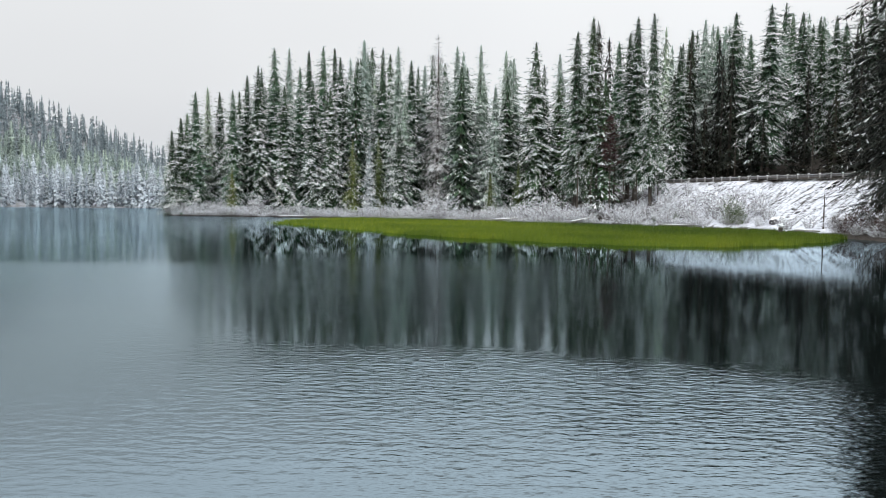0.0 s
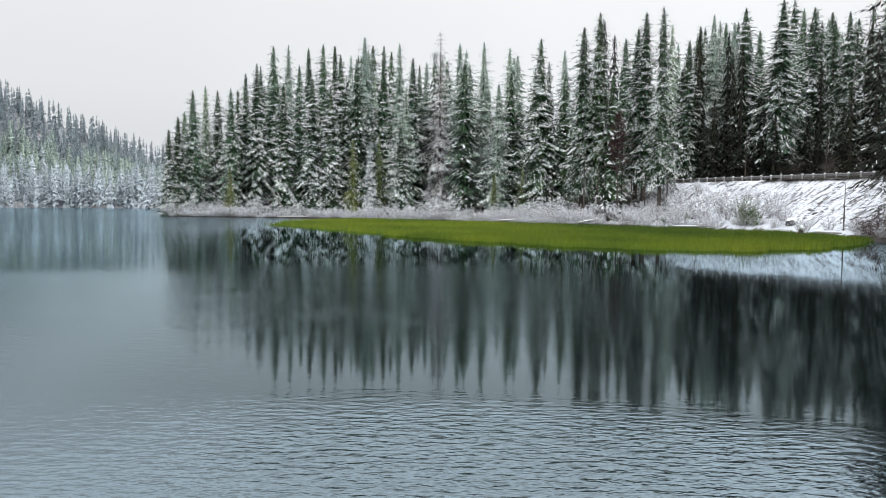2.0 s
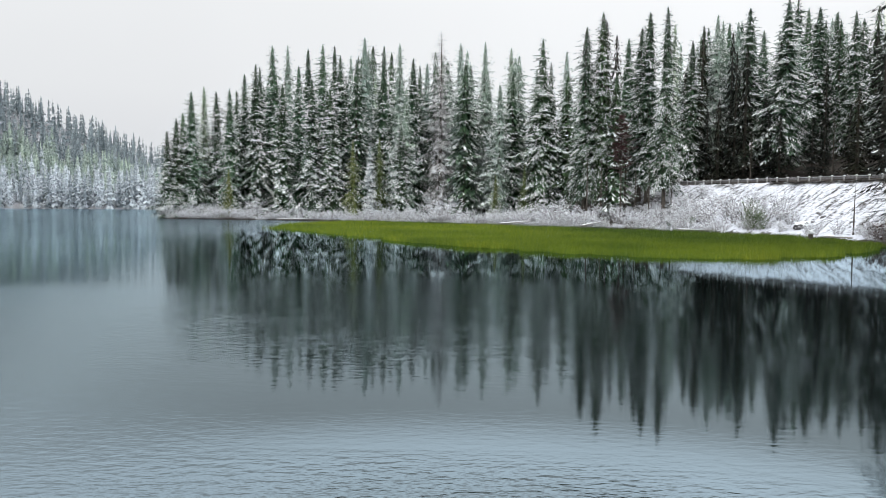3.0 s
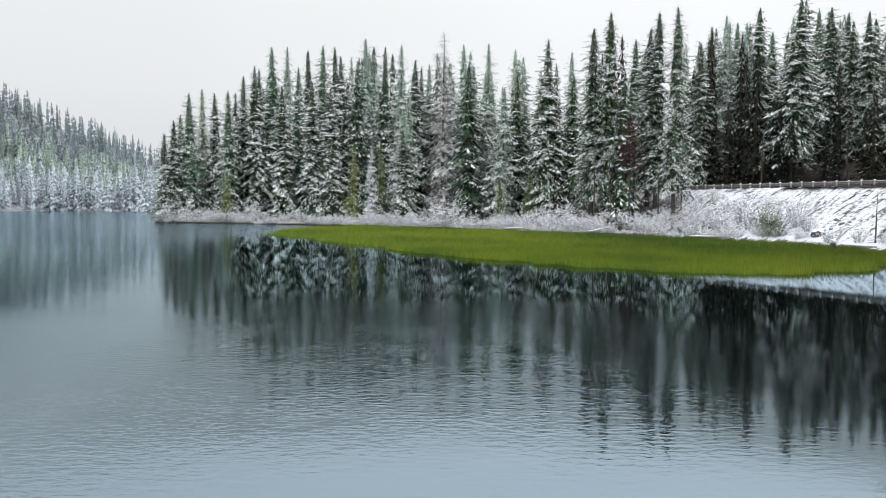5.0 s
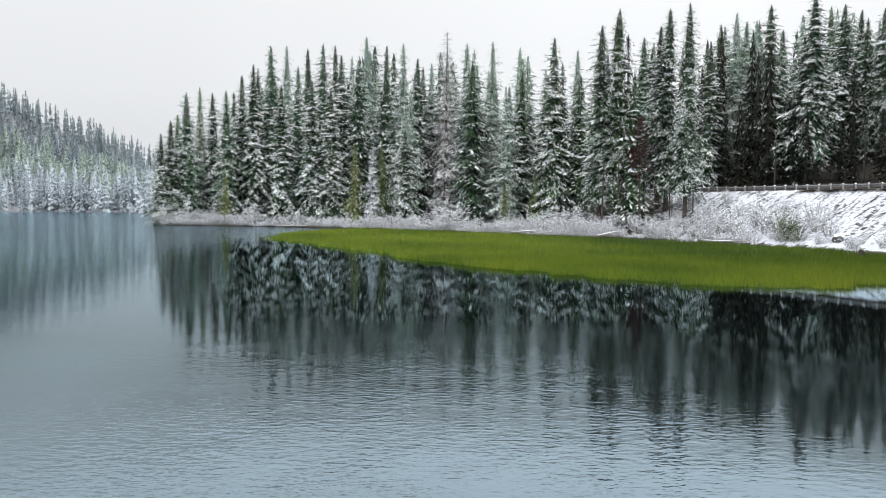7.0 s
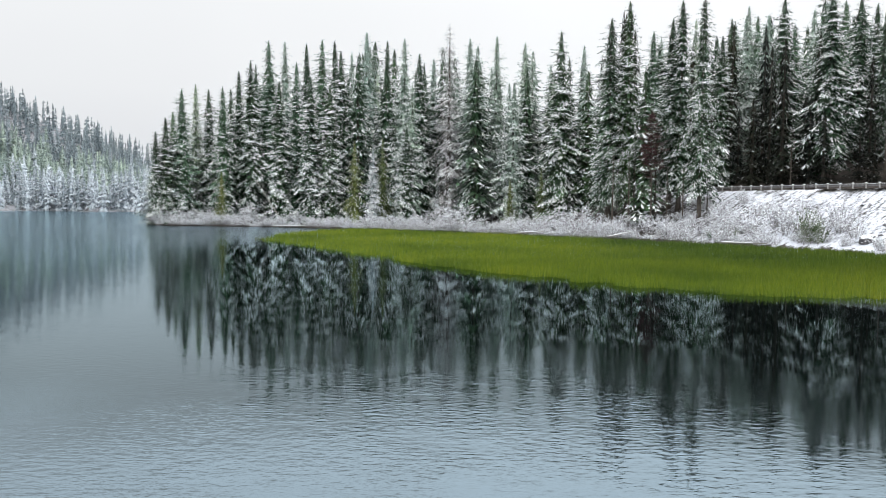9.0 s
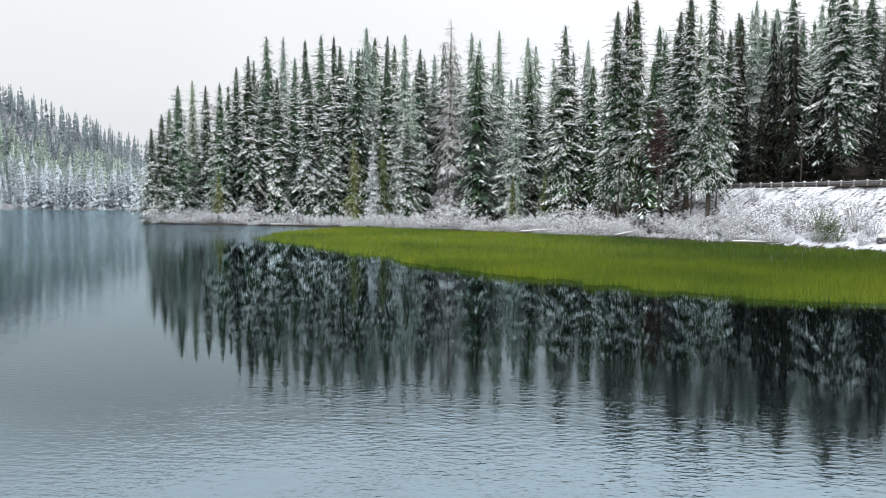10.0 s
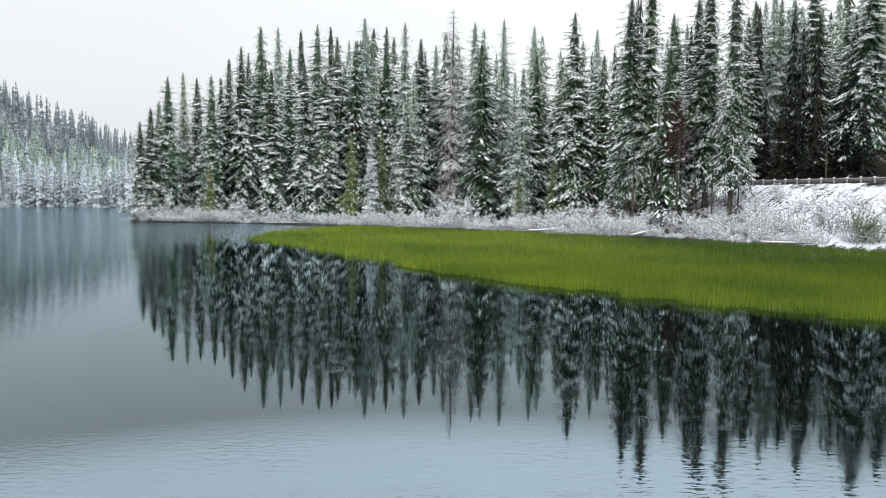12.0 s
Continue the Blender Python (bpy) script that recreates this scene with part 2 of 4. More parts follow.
# ---- mesh helpers ----
class Soup:
    """Gathers triangles and quads as arrays, and makes one mesh of them."""

    def __init__(self):
        self.v, self.f, self.count = [], [], 0

    def add(self, verts, faces):
        self.v.append(np.asarray(verts, float))
        self.f += [tuple(int(i) + self.count for i in f) for f in faces]
        self.count += len(verts)

    def many(self, verts, faces):
        """verts (n, k, 3): n copies of a piece with the faces given."""
        n, k = verts.shape[:2]
        f = np.asarray(faces)
        whole = (f[None] + (np.arange(n) * k)[:, None, None] + self.count).reshape(-1, f.shape[1])
        self.v.append(verts.reshape(-1, 3))
        self.f += [tuple(r) for r in whole.tolist()]
        self.count += n * k

    def mesh(self, name, material, smooth=False):
        me = bpy.data.meshes.new(name)
        me.from_pydata(np.concatenate(self.v).tolist() if self.v else [], [], self.f)
        me.materials.append(material)
        if smooth:
            me.polygons.foreach_set("use_smooth", [True] * len(me.polygons))
        me.update()
        return me


def tube(soup, points, radii, sides=6):
    """A tapered tube along points, closed at the end."""
    points = [Vector(p) for p in points]
    verts, faces = [], []
    for i, p in enumerate(points):
        way = (points[min(i + 1, len(points) - 1)] - points[max(i - 1, 0)]).normalized()
        a = way.orthogonal().normalized()
        b = way.cross(a)
        for s in range(sides):
            u = 2 * math.pi * s / sides
            verts.append(p + radii[i] * (math.cos(u) * a + math.sin(u) * b))
    for i in range(len(points) - 1):
        for s in range(sides):
            q = (s + 1) % sides
            faces.append((i * sides + s, i * sides + q, (i + 1) * sides + q, (i + 1) * sides + s))
    faces.append(tuple(range((len(points) - 1) * sides, len(points) * sides)))
    faces.append(tuple(range(sides - 1, -1, -1)))
    soup.add([tuple(v) for v in verts], faces)


def part(name, mesh, parent, label=""):
    ob = new(name, mesh)
    ob.parent = parent
    return tagged(ob, label) if label else ob


# ---- the lie of the land ----
SHORE = [(-62, 156), (-58, 150.5), (-50, 150), (-43, 148), (-36, 147), (-29, 145), (-20, 138), (-10, 131), (0, 123), (8, 115.5), (14, 109),
         (20, 103), (26, 95.5), (31, 88.5), (35.5, 81), (37, 73), (36, 66), (34.5, 60), (34, 53), (33, 42), (34, 24), (40, 0), (55, -60),
         (60, -150), (0, -260), (-250, -300), (-500, -220), (-560, 0), (-520, 260), (-400, 370), (-310, 415), (-250, 420), (-205, 415),
         (-150, 400), (-108, 330), (-75, 250), (-62, 190), (-64, 166)]
RAIL_A, RAIL_B = np.array((35.5, 112.0)), np.array((48.0, 90.0))
RAIL_WAY = (RAIL_B - RAIL_A) / np.linalg.norm(RAIL_B - RAIL_A)
RAIL_BACK = np.array((-RAIL_WAY[1], RAIL_WAY[0]))


def inland(x, y):
    """Metres from the waterline, on land positive."""
    x, y = np.asarray(x, float), np.asarray(y, float)
    best, inside = np.full(x.shape, 1e9), np.zeros(x.shape, bool)
    for (ax, ay), (bx, by) in zip(SHORE, SHORE[1:] + SHORE[:1]):
        dx, dy = bx - ax, by - ay
        t = np.clip(((x - ax) * dx + (y - ay) * dy) / (dx * dx + dy * dy), 0, 1)
        best = np.minimum(best, np.hypot(x - ax - t * dx, y - ay - t * dy))
        if dy:
            inside ^= ((ay > y) != (by > y)) & (x < dx * (y - ay) / dy + ax)
    return np.where(inside, -best, best)


def ease(v, a, b):
    t = np.clip((v - a) / (b - a), 0, 1)
    return t * t * (3 - 2 * t)


def wavy(x, y, f):
    return np.sin(x * f + 1.3 * np.sin(y * f * 0.7)) * np.cos(y * f * 1.1 + 0.8 * np.sin(x * f * 0.6))


def land(x, y):
    """Height of the ground."""
    x, y = np.asarray(x, float), np.asarray(y, float)
    d = inland(x, y) + 0.35 * wavy(x, y, 0.35) + 0.2 * wavy(x, y, 1.1)
    bank = np.where(d < 0, np.maximum(0.35 * d, -2.5), 0.22 * ease(d, 0, 0.8) + 0.3 * ease(d, 0.8, 4.0) + 0.035 * np.minimum(d, 60))
    e = (x - RAIL_A[0]) * RAIL_BACK[0] + (y - RAIL_A[1]) * RAIL_BACK[1]
    s = (x - RAIL_A[0]) * RAIL_WAY[0] + (y - RAIL_A[1]) * RAIL_WAY[1]
    crest = 6.45
    road = np.where(e < -0.9, crest + (e + 0.9) * 0.46, np.where(e < 8.5, crest, crest + (np.minimum(e, 150) - 8.5) * 0.22))
    road = road + 0.12 * wavy(x, y, 0.9) * (e < -1.5)
    road = road * ease(s, -42, -14) * ease(-s, -75, -45)
    out = np.where(d > 0, np.maximum(bank, road), bank)
    hill = ease(d, 0, 14) * 1.0 + np.clip(np.minimum(d, 430 - d) / 210, 0, 1) * np.clip(32 + (-253 - x) * 0.42, 9, 160)
    out = np.where((y > 250) & (d > 0), np.maximum(out, hill * ease(y, 300, 380)), out)
    return out + np.where((d > 1) & ((e < -1.5) | (e > 9.5)), 0.10 * wavy(x, y, 0.8), 0)


def put_mesh(name, mesh, label, category, kind="structure"):
    return tagged(new(name, mesh), label, category, kind=kind)


def build_ground():
    xs = np.unique(np.concatenate([np.linspace(-3500, -700, 8), np.arange(-700, -70, 12), np.arange(-70, -40, 2), np.arange(-40, 62, 1.1),
                                   np.arange(62, 110, 3), np.arange(110, 400, 25), np.linspace(400, 3500, 8)]))
    ys = np.unique(np.concatenate([np.linspace(-3500, -400, 8), np.arange(-400, 30, 25), np.arange(30, 165, 1.2), np.arange(165, 200, 3),
                                   np.arange(200, 700, 12), np.linspace(700, 4200, 9)]))
    gx, gy = np.meshgrid(xs, ys)
    gz = land(gx, gy)
    w, h = len(xs), len(ys)
    i = (np.arange(h - 1)[:, None] * w + np.arange(w - 1)[None]).ravel()
    me = bpy.data.meshes.new("ground")
    me.from_pydata(np.stack([gx, gy, gz], -1).reshape(-1, 3).tolist(), [], np.stack([i, i + 1, i + w + 1, i + w], -1).tolist())
    me.materials.append(GROUND)
    me.polygons.foreach_set("use_smooth", [True] * len(me.polygons))
    # open slopes carry full snow, the ground below the trees little
    e = (gx - RAIL_A[0]) * RAIL_BACK[0] + (gy - RAIL_A[1]) * RAIL_BACK[1]
    d = inland(gx, gy)
    cover = 0.42 + 0.13 * ease(-e, -1.0, 1.0) * ease(gx, 24, 36) + 0.10 * ease(-d, -4, -1.0) - 0.25 * ease(-d, -0.7, -0.3)
    cover = np.where(gy > 300, 0.5, cover) - 0.3 * ease(e, 6.0, 10.0) * (gy < 300)
    cover = np.where((gx > 30) & (gy < 68), 0.34, cover)
    me.attributes.new("snow_cover", "FLOAT", "POINT").data.foreach_set("value", cover.ravel())
    put_mesh("ground", me, "snow-dusted lake shore with a roadside slope and wooded hills", "ground")


build_ground()


def build_water():
    me = bpy.data.meshes.new("water")
    me.from_pydata([(-640, -400, 0), (200, -400, 0), (200, 520, 0), (-640, 520, 0)], [], [(0, 1, 2, 3)])
    me.materials.append(WATER)
    put_mesh("water", me, "calm dark lake water with a breeze-rippled patch", "lake")


build_water()

# ---- trees ----
UP = np.array((0, 0, 1.0))


def spray(rng, n, droop, spread, hang, width, tip_up=0.0, feather=1):
    """One bough of unit length along +x: its twigs as slim rhombs, and a low snow pillow for each."""
    s = np.linspace(0.10, 1.0, n) if n > 1 else np.array((0.45,))
    root, tip, wide = [], [], []
    for i, u in enumerate(s):
        z = -droop * u ** 1.5 + tip_up * u ** 3
        for side in (-1, 1):
            ln = spread * (1.0 - 0.72 * u) * rng.uniform(0.7, 1.25) + 0.06
            a = side * rng.uniform(0.6, 1.1)
            r = np.array((u * 0.97, 0, z))
            t = r + np.array((ln * math.cos(a), ln * math.sin(a), -hang * ln * rng.uniform(0.4, 1.6)))
            root.append(r), tip.append(t), wide.append(ln * width * rng.uniform(0.7, 1.3))
    root.append(np.array((0.75, 0, -droop * 0.65 + tip_up * 0.4))), tip.append(np.array((1.12, 0, -droop * 1.15 + tip_up))), wide.append(min(0.09, 0.38 * width))
    root, tip, wide = np.array(root), np.array(tip), np.array(wide)
    if feather > 1:
        whole, many = tip - root, []
        for i in range(feather):
            a = rng.uniform(0.3, 0.8, len(root)) * np.where((np.arange(len(root)) + i) % 2, 1, -1) * (i < feather - 1)
            c, s_, ln = np.cos(a), np.sin(a), (0.95 / feather + 0.2) * rng.uniform(0.75, 1.25, len(root))
            r = root + whole * (0.82 * i / feather)
            t = r + np.stack([c * whole[:, 0] - s_ * whole[:, 1], s_ * whole[:, 0] + c * whole[:, 1], whole[:, 2] - 0.12 * np.abs(a) * np.linalg.norm(whole, axis=1)], 1) * ln[:, None]
            many.append((r, t, wide * rng.uniform(0.6, 0.9, len(root))))
        root, tip, wide = (np.concatenate(x) for x in zip(*many))
    way = tip - root
    cross = np.cross(way, UP)
    cross /= np.linalg.norm(cross, axis=1, keepdims=True) + 1e-9
    cross[:, 2] += rng.uniform(-0.5, 0.5, len(cross))
    mid = root + way * 0.55
    rhomb = np.stack([root, mid + cross * wide[:, None], tip, mid - cross * wide[:, None]], 1)
    return rhomb, root, tip, wide, cross


def conifer(rng, H, radius, base, levels, per, twigs, droop, hang, spread, width, snow, bend=0.85, top_angle=0.2, low_angle=-0.38, ragged=0.3, thin=1.0, feather=1, core=8, core_wide=0.19, least=5):
    """Needle rhombs, how far out on its bough each lies, snow pillows and limbs of a whole crown of height H."""
    short = [spray(rng, max(1, twigs - 2), droop * rng.uniform(0.6, 1.3), spread * rng.uniform(0.85, 1.15), hang, width * 1.15, 0.1, max(1, feather - 1)) for _ in range(7)]
    long = [spray(rng, twigs + (twigs > 1), droop * rng.uniform(0.6, 1.3), spread * 0.9 * rng.uniform(0.85, 1.15), hang, width * 0.85, 0.1, feather) for _ in range(7)]
    green, outer, white, limbs = [], [], [], []
    phase = rng.uniform(0, 6.28, 4)
    for i in range(levels):
        u = (i + rng.uniform(-0.45, 0.45)) / levels
        u = 1 - (1 - min(max(u, 0.0), 0.993)) ** 1.5
        z0 = H * (base + (1 - base) * u)
        R = radius * H * ((1 - u) ** bend) * (0.75 + 0.25 * min(1, u / 0.12)) * rng.uniform(0.82, 1.14) + 0.004 * H
        n = max(least, round(per * (0.55 + 0.45 * (1 - u)) * thin))
        turn = rng.uniform(0, 6.28)
        step = (1 - base) * H / levels
        # short inner boughs that hang close round the trunk
        a = turn + np.arange(core) * 6.283 / max(core, 1) + rng.uniform(-0.4, 0.4, core)
        out, tan = np.stack([np.cos(a), np.sin(a), 0 * a], 1), np.stack([-np.sin(a), np.cos(a), 0 * a], 1)
        r0 = np.minimum(R * (1 - 0.4 * u), 0.05 * H + core_wide * 0.1 * H) * (rng.uniform(0.45, 0.75, core) + 0.35 * u * u)[:, None]
        foot = np.array((0, 0, z0 + 0.5 * step))
        mid = foot + out * r0 * 0.5 - UP * (r0 * 0.28 + 0.3 * step)
        green.append(np.stack([foot + 0 * mid, mid + tan * r0 * core_wide, foot + out * r0 - UP * (r0 * 0.7 + step * 0.9), mid - tan * r0 * core_wide], 1))
        outer.append(np.tile((0.0, 0.05 + 0.15 * u, 0.2 + 0.4 * u, 0.05 + 0.15 * u), core))
        for j in range(n):
            a = turn + 6.283 * j / n + rng.uniform(-0.4, 0.4)
            ln = R * rng.uniform(1 - ragged, 1 + ragged * 0.6) * (1 + 0.20 * math.sin(2 * a + phase[0] + 7 * u) + 0.15 * math.sin(3 * a + phase[1] - 15 * u))
            pitch = low_angle + (top_angle - low_angle) * u ** 1.7 + rng.uniform(-0.18, 0.18)
            rh, root, tip, wide, cross = (long if ln > 0.055 * H else short)[rng.integers(7)]
            c, s, cp, sp = math.cos(a), math.sin(a), math.cos(pitch), math.sin(pitch)
            m = np.array(((c * cp, -s, -c * sp), (s * cp, c, -s * sp), (sp, 0, cp))) * ln * np.array((1, 1 + 0.5 * u, 1))
            at = np.array((0, 0, z0 + step * rng.uniform(-1.0, 1.0)))
            green.append(rh @ m.T + at)
            limbs.append((at, m @ np.array((0.8, 0, -droop * 0.7)) + at, ln))
            along = np.clip(root[:, 0], 0, 1)
            # rime also stands in for light: stronger high up, weaker inside the crown
            rime = (0.6 + 0.5 * u) * rng.uniform(0.55, 1.15)
            outer.append((rime * np.stack([0.25 * along, 0.12 + 0.42 * along, 0.40 + 0.60 * along, 0.12 + 0.42 * along], 1)).ravel())
            drift = 0.75 + 0.55 * math.sin(2 * a + phase[2] + 9 * u) * math.sin(a - phase[3] + 23 * u)
            pick = rng.random(len(root)) < snow * (1.05 + 0.25 * u) * (0.15 + 1.15 * along) * drift * rng.uniform(0.6, 1.5)
            if pick.any():
                r, t = root[pick] @ m.T + at, tip[pick] @ m.T + at
                w = (cross[pick] * (wide[pick] * rng.uniform(0.6, 0.98, pick.sum()))[:, None]) @ m.T
                lift = np.array((0, 0, 0.06 + 0.026 * ln))
                way = t - r
                md = r + way * 0.6 + np.array((0, 0, 0.012))
                white.append(np.stack([r + way * rng.uniform(0.05, 0.3) + lift, md + w, r + way * rng.uniform(0.8, 1.02) + lift * 0.6, md - w], 1))
    return green, outer, white, limbs


def trunk_mesh(rng, name, H, r, material, limbs=(), every=1):
    s = Soup()
    lean = rng.uniform(-0.006, 0.006, 2) * H
    tube(s, [(lean[0] * u * u, lean[1] * u * u, H * u - 0.25 * (u == 0)) for u in (0, 0.03, 0.3, 0.6, 0.85, 1.0)],
         [r * 1.35, r, r * 0.82, r * 0.52, r * 0.22, 0.015], 7)
    for at, to, ln in limbs[::every]:
        tube(s, [at, (at + to) / 2 + np.array((0, 0, 0.03 * ln)), to], [0.018 + 0.009 * ln, 0.012 + 0.005 * ln, 0.006], 3)
    return s.mesh(name, material, True)


QUAD, CAP = [(0, 1, 2, 3)], [(0, 1, 2), (0, 2, 3)]
KINDS = {
    # name, label, height, needles, bark, crown settings
    "spruce": ("spruce_tree", "tall green spruce with lightly snowed drooping boughs in the wood", 30, NEEDLE, BARK,
               dict(radius=0.148, base=0.05, levels=58, per=9, twigs=5, droop=0.34, hang=0.4, spread=0.40, width=0.15, snow=0.5, bend=0.62, feather=3)),
    "laden": ("snowy_spruce_tree", "dark spruce heavily laden with snow on every bough, at the shore", 30, NEEDLE, BARK,
              dict(radius=0.15, base=0.04, levels=54, per=9, twigs=5, droop=0.38, hang=0.4, spread=0.36, width=0.2, snow=0.66, bend=0.62, feather=3, core=10)),
    "lifted": ("tall_snowy_spruce_tree", "tall snowy spruce with a bare lower trunk near the slope", 30, NEEDLE, BARK,
               dict(radius=0.115, base=0.14, levels=50, per=9, twigs=5, droop=0.40, hang=0.4, spread=0.38, width=0.13, snow=0.38, bend=0.56, feather=4)),
    "pale": ("pale_frosted_fir_tree", "tall slender fir pale with frost, within the wood", 30, NEEDLE_PALE, BARK,
             dict(radius=0.128, base=0.08, levels=58, per=8, twigs=4, droop=0.3, hang=0.45, spread=0.45, width=0.13, snow=0.6, ragged=0.4, bend=0.62, core=8, feather=3)),
    "inner_pale": ("inner_frosted_tree", "frosted fir deep in the wood, half hidden", 28, NEEDLE_PALE, BARK,
                   dict(radius=0.15, base=0.10, levels=31, per=6, twigs=3, droop=0.36, hang=0.4, spread=0.55, width=0.18, snow=0.55, bend=0.6, core=6, feather=2)),
    # the wood's deep shade is put into these firs' needle colour
    "shaded": ("shade_coloured_fir_tree", "fir behind the road coloured near black as if in shade", 28, NEEDLE_DARK, BARK,
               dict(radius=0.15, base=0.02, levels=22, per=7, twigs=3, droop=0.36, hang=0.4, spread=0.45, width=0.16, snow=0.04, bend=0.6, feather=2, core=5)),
    "pole": ("bare_pole_tree", "thin nearly bare grey trunk standing before the wood", 12, NEEDLE_GREY, BARK,
             dict(radius=0.05, base=0.35, levels=14, per=5, twigs=3, droop=0.1, hang=0.2, spread=0.5, width=0.06, snow=0.3, bend=0.5, core=0)),
    "fresh": ("fresh_green_spruce_tree", "bright green spruce dusted with snow in the wood", 30, NEEDLE_FRESH, BARK,
              dict(radius=0.15, base=0.05, levels=56, per=9, twigs=5, droop=0.34, hang=0.4, spread=0.40, width=0.15, snow=0.45, bend=0.62, feather=3)),
    "slim": ("slim_fir_tree", "slim sparse fir with frosted ragged boughs, taller than its neighbours", 32, NEEDLE, BARK,
             dict(radius=0.1, base=0.15, levels=52, per=7, twigs=4, droop=0.3, hang=0.5, spread=0.5, width=0.14, snow=0.6, ragged=0.45, bend=0.58, feather=2)),
    "cedar": ("young_cedar_tree", "young yellow-green cedar with little snow, at the wood's edge", 14, NEEDLE_GREEN, BARK,
              dict(radius=0.18, base=0.03, levels=38, per=9, twigs=5, droop=0.35, hang=0.7, spread=0.42, width=0.13, snow=0.2, bend=0.7, feather=2)),
    "frosted": ("frosted_young_spruce_tree", "small young spruce white with frost, at the wood's edge", 14, NEEDLE_FROST, BARK,
                dict(radius=0.15, base=0.02, levels=38, per=9, twigs=5, droop=0.35, hang=0.4, spread=0.40, width=0.14, snow=0.85, bend=0.7, feather=2)),
    "grey": ("lichened_dying_fir_tree", "dying fir with bare grey frosted branches, taller than its neighbours", 34, NEEDLE_GREY, BARK,
             dict(radius=0.115, base=0.10, levels=56, per=9, twigs=6, droop=0.42, hang=0.55, spread=0.46, width=0.05, snow=0.4, bend=0.62, ragged=0.4, core=0, feather=2)),
    "rust": ("bare_brown_tree", "thin bare tree with rusty brown twigs, in front of the wood", 17, NEEDLE_RUST, BARK,
             dict(radius=0.15, base=0.42, levels=34, per=9, twigs=8, droop=-0.1, hang=-0.2, spread=0.5, width=0.075, snow=0.03, low_angle=0.1, bend=0.5, core=0)),
    "hemlock": ("dark_hemlock_tree", "huge dark hemlock with thin snow lines, leaning over the bank", 31, NEEDLE_DARK, BARK,
                dict(radius=0.145, base=0.06, levels=42, per=12, twigs=8, droop=0.2, hang=0.35, spread=0.36, width=0.06, snow=0.025, bend=0.38, low_angle=-0.3, feather=4, core=10, core_wide=0.12)),
    "fill": ("inner_spruce_tree", "spruce deep in the snowy wood, half hidden", 28, NEEDLE, BARK,
             dict(radius=0.155, base=0.10, levels=31, per=6, twigs=3, droop=0.36, hang=0.4, spread=0.55, width=0.18, snow=0.42, bend=0.6, core=6, feather=2)),
    "broad": ("broad_snowy_fir_tree", "broad dark fir with long snow-covered boughs beside the road", 32, NEEDLE, BARK,
              dict(radius=0.175, base=0.14, levels=44, per=8, twigs=6, droop=0.42, hang=0.35, spread=0.34, width=0.13, snow=0.45, bend=0.62, feather=4)),
}
VARIANTS = {"fresh": 3, "shaded": 2, "pale": 3, "inner_pale": 3, "spruce": 4, "laden": 4, "slim": 3, "fill": 4, "broad": 3, "cedar": 2, "hemlock": 2}
meshes = {}


def tree_meshes(kind, v):
    if (kind, v) not in meshes:
        name, label, H, leaf, wood, settings = KINDS[kind]
        rng = np.random.default_rng(100 * list(KINDS).index(kind) + v)
        green, outer, white, limbs = conifer(rng, H, **settings)
        g, w = Soup(), Soup()
        g.many(np.concatenate(green), QUAD)
        w.many(np.concatenate(white), CAP)
        crown = g.mesh("crown", leaf)
        crown.attributes.new("outer", "FLOAT", "POINT").data.foreach_set("value", np.concatenate(outer))
        meshes[kind, v] = (trunk_mesh(rng, "trunk", H * 0.995, 0.011 * H + 0.02, wood, limbs, 6 if kind in ("fill", "inner_pale", "shaded") else 2),
                           crown, w.mesh("snow_load", SNOW, True))
    return meshes[kind, v]


tree_rng = np.random.default_rng(5)


def plant(kind, x, y, top, group="conifers of the lakeside wood", wide=1.0):
    name, label, H, *_ = KINDS[kind]
    z = float(land(x, y))
    k = (top - z) / H
    root = tagged(new(name), label, "tree", group)
    root.empty_display_size = 0.5
    side = k ** 0.7 * wide * tree_rng.uniform(0.86, 1.14)
    root.matrix_world = Matrix.LocRotScale((x, y, z), Euler((0, 0, tree_rng.uniform(0, 6.28))), (side, side, k))
    for n, me in zip(("trunk", "crown", "snow_load"), tree_meshes(kind, int(tree_rng.integers(VARIANTS.get(kind, 1))))):
        tagged(part(n, me, root), kind="stuff" if n == "snow_load" else "")
    return root


P, Q = "pale", "fresh"
S, L, F, C, Y, G, R, N, B, T = "spruce", "laden", "slim", "cedar", "frosted", "grey", "rust", "hemlock", "broad", "lifted"
# place and height of the top above the lake
POINT_TREES = [(-59.5, 153.6, 18.4, S), (-57.8, 154.4, 21.2, S), (-58.3, 159.6, 22.9, Q), (-55.1, 156.0, 27.0, Q), (-54.4, 162.0, 29.0, P),
               (-51.3, 160.8, 27.8, L), (-46.9, 156.0, 27.5, Q), (-45.7, 163.2, 32.0, S), (-41.9, 158.4, 33.3, L), (-39.7, 164.4, 38.5, Q),
               (-34.5, 151.5, 27.9, L), (-36.8, 166.8, 39.1, P), (-32.3, 157.2, 32.7, Q), (-32.4, 168.0, 38.7, F), (-28.1, 150.0, 28.6, L)]
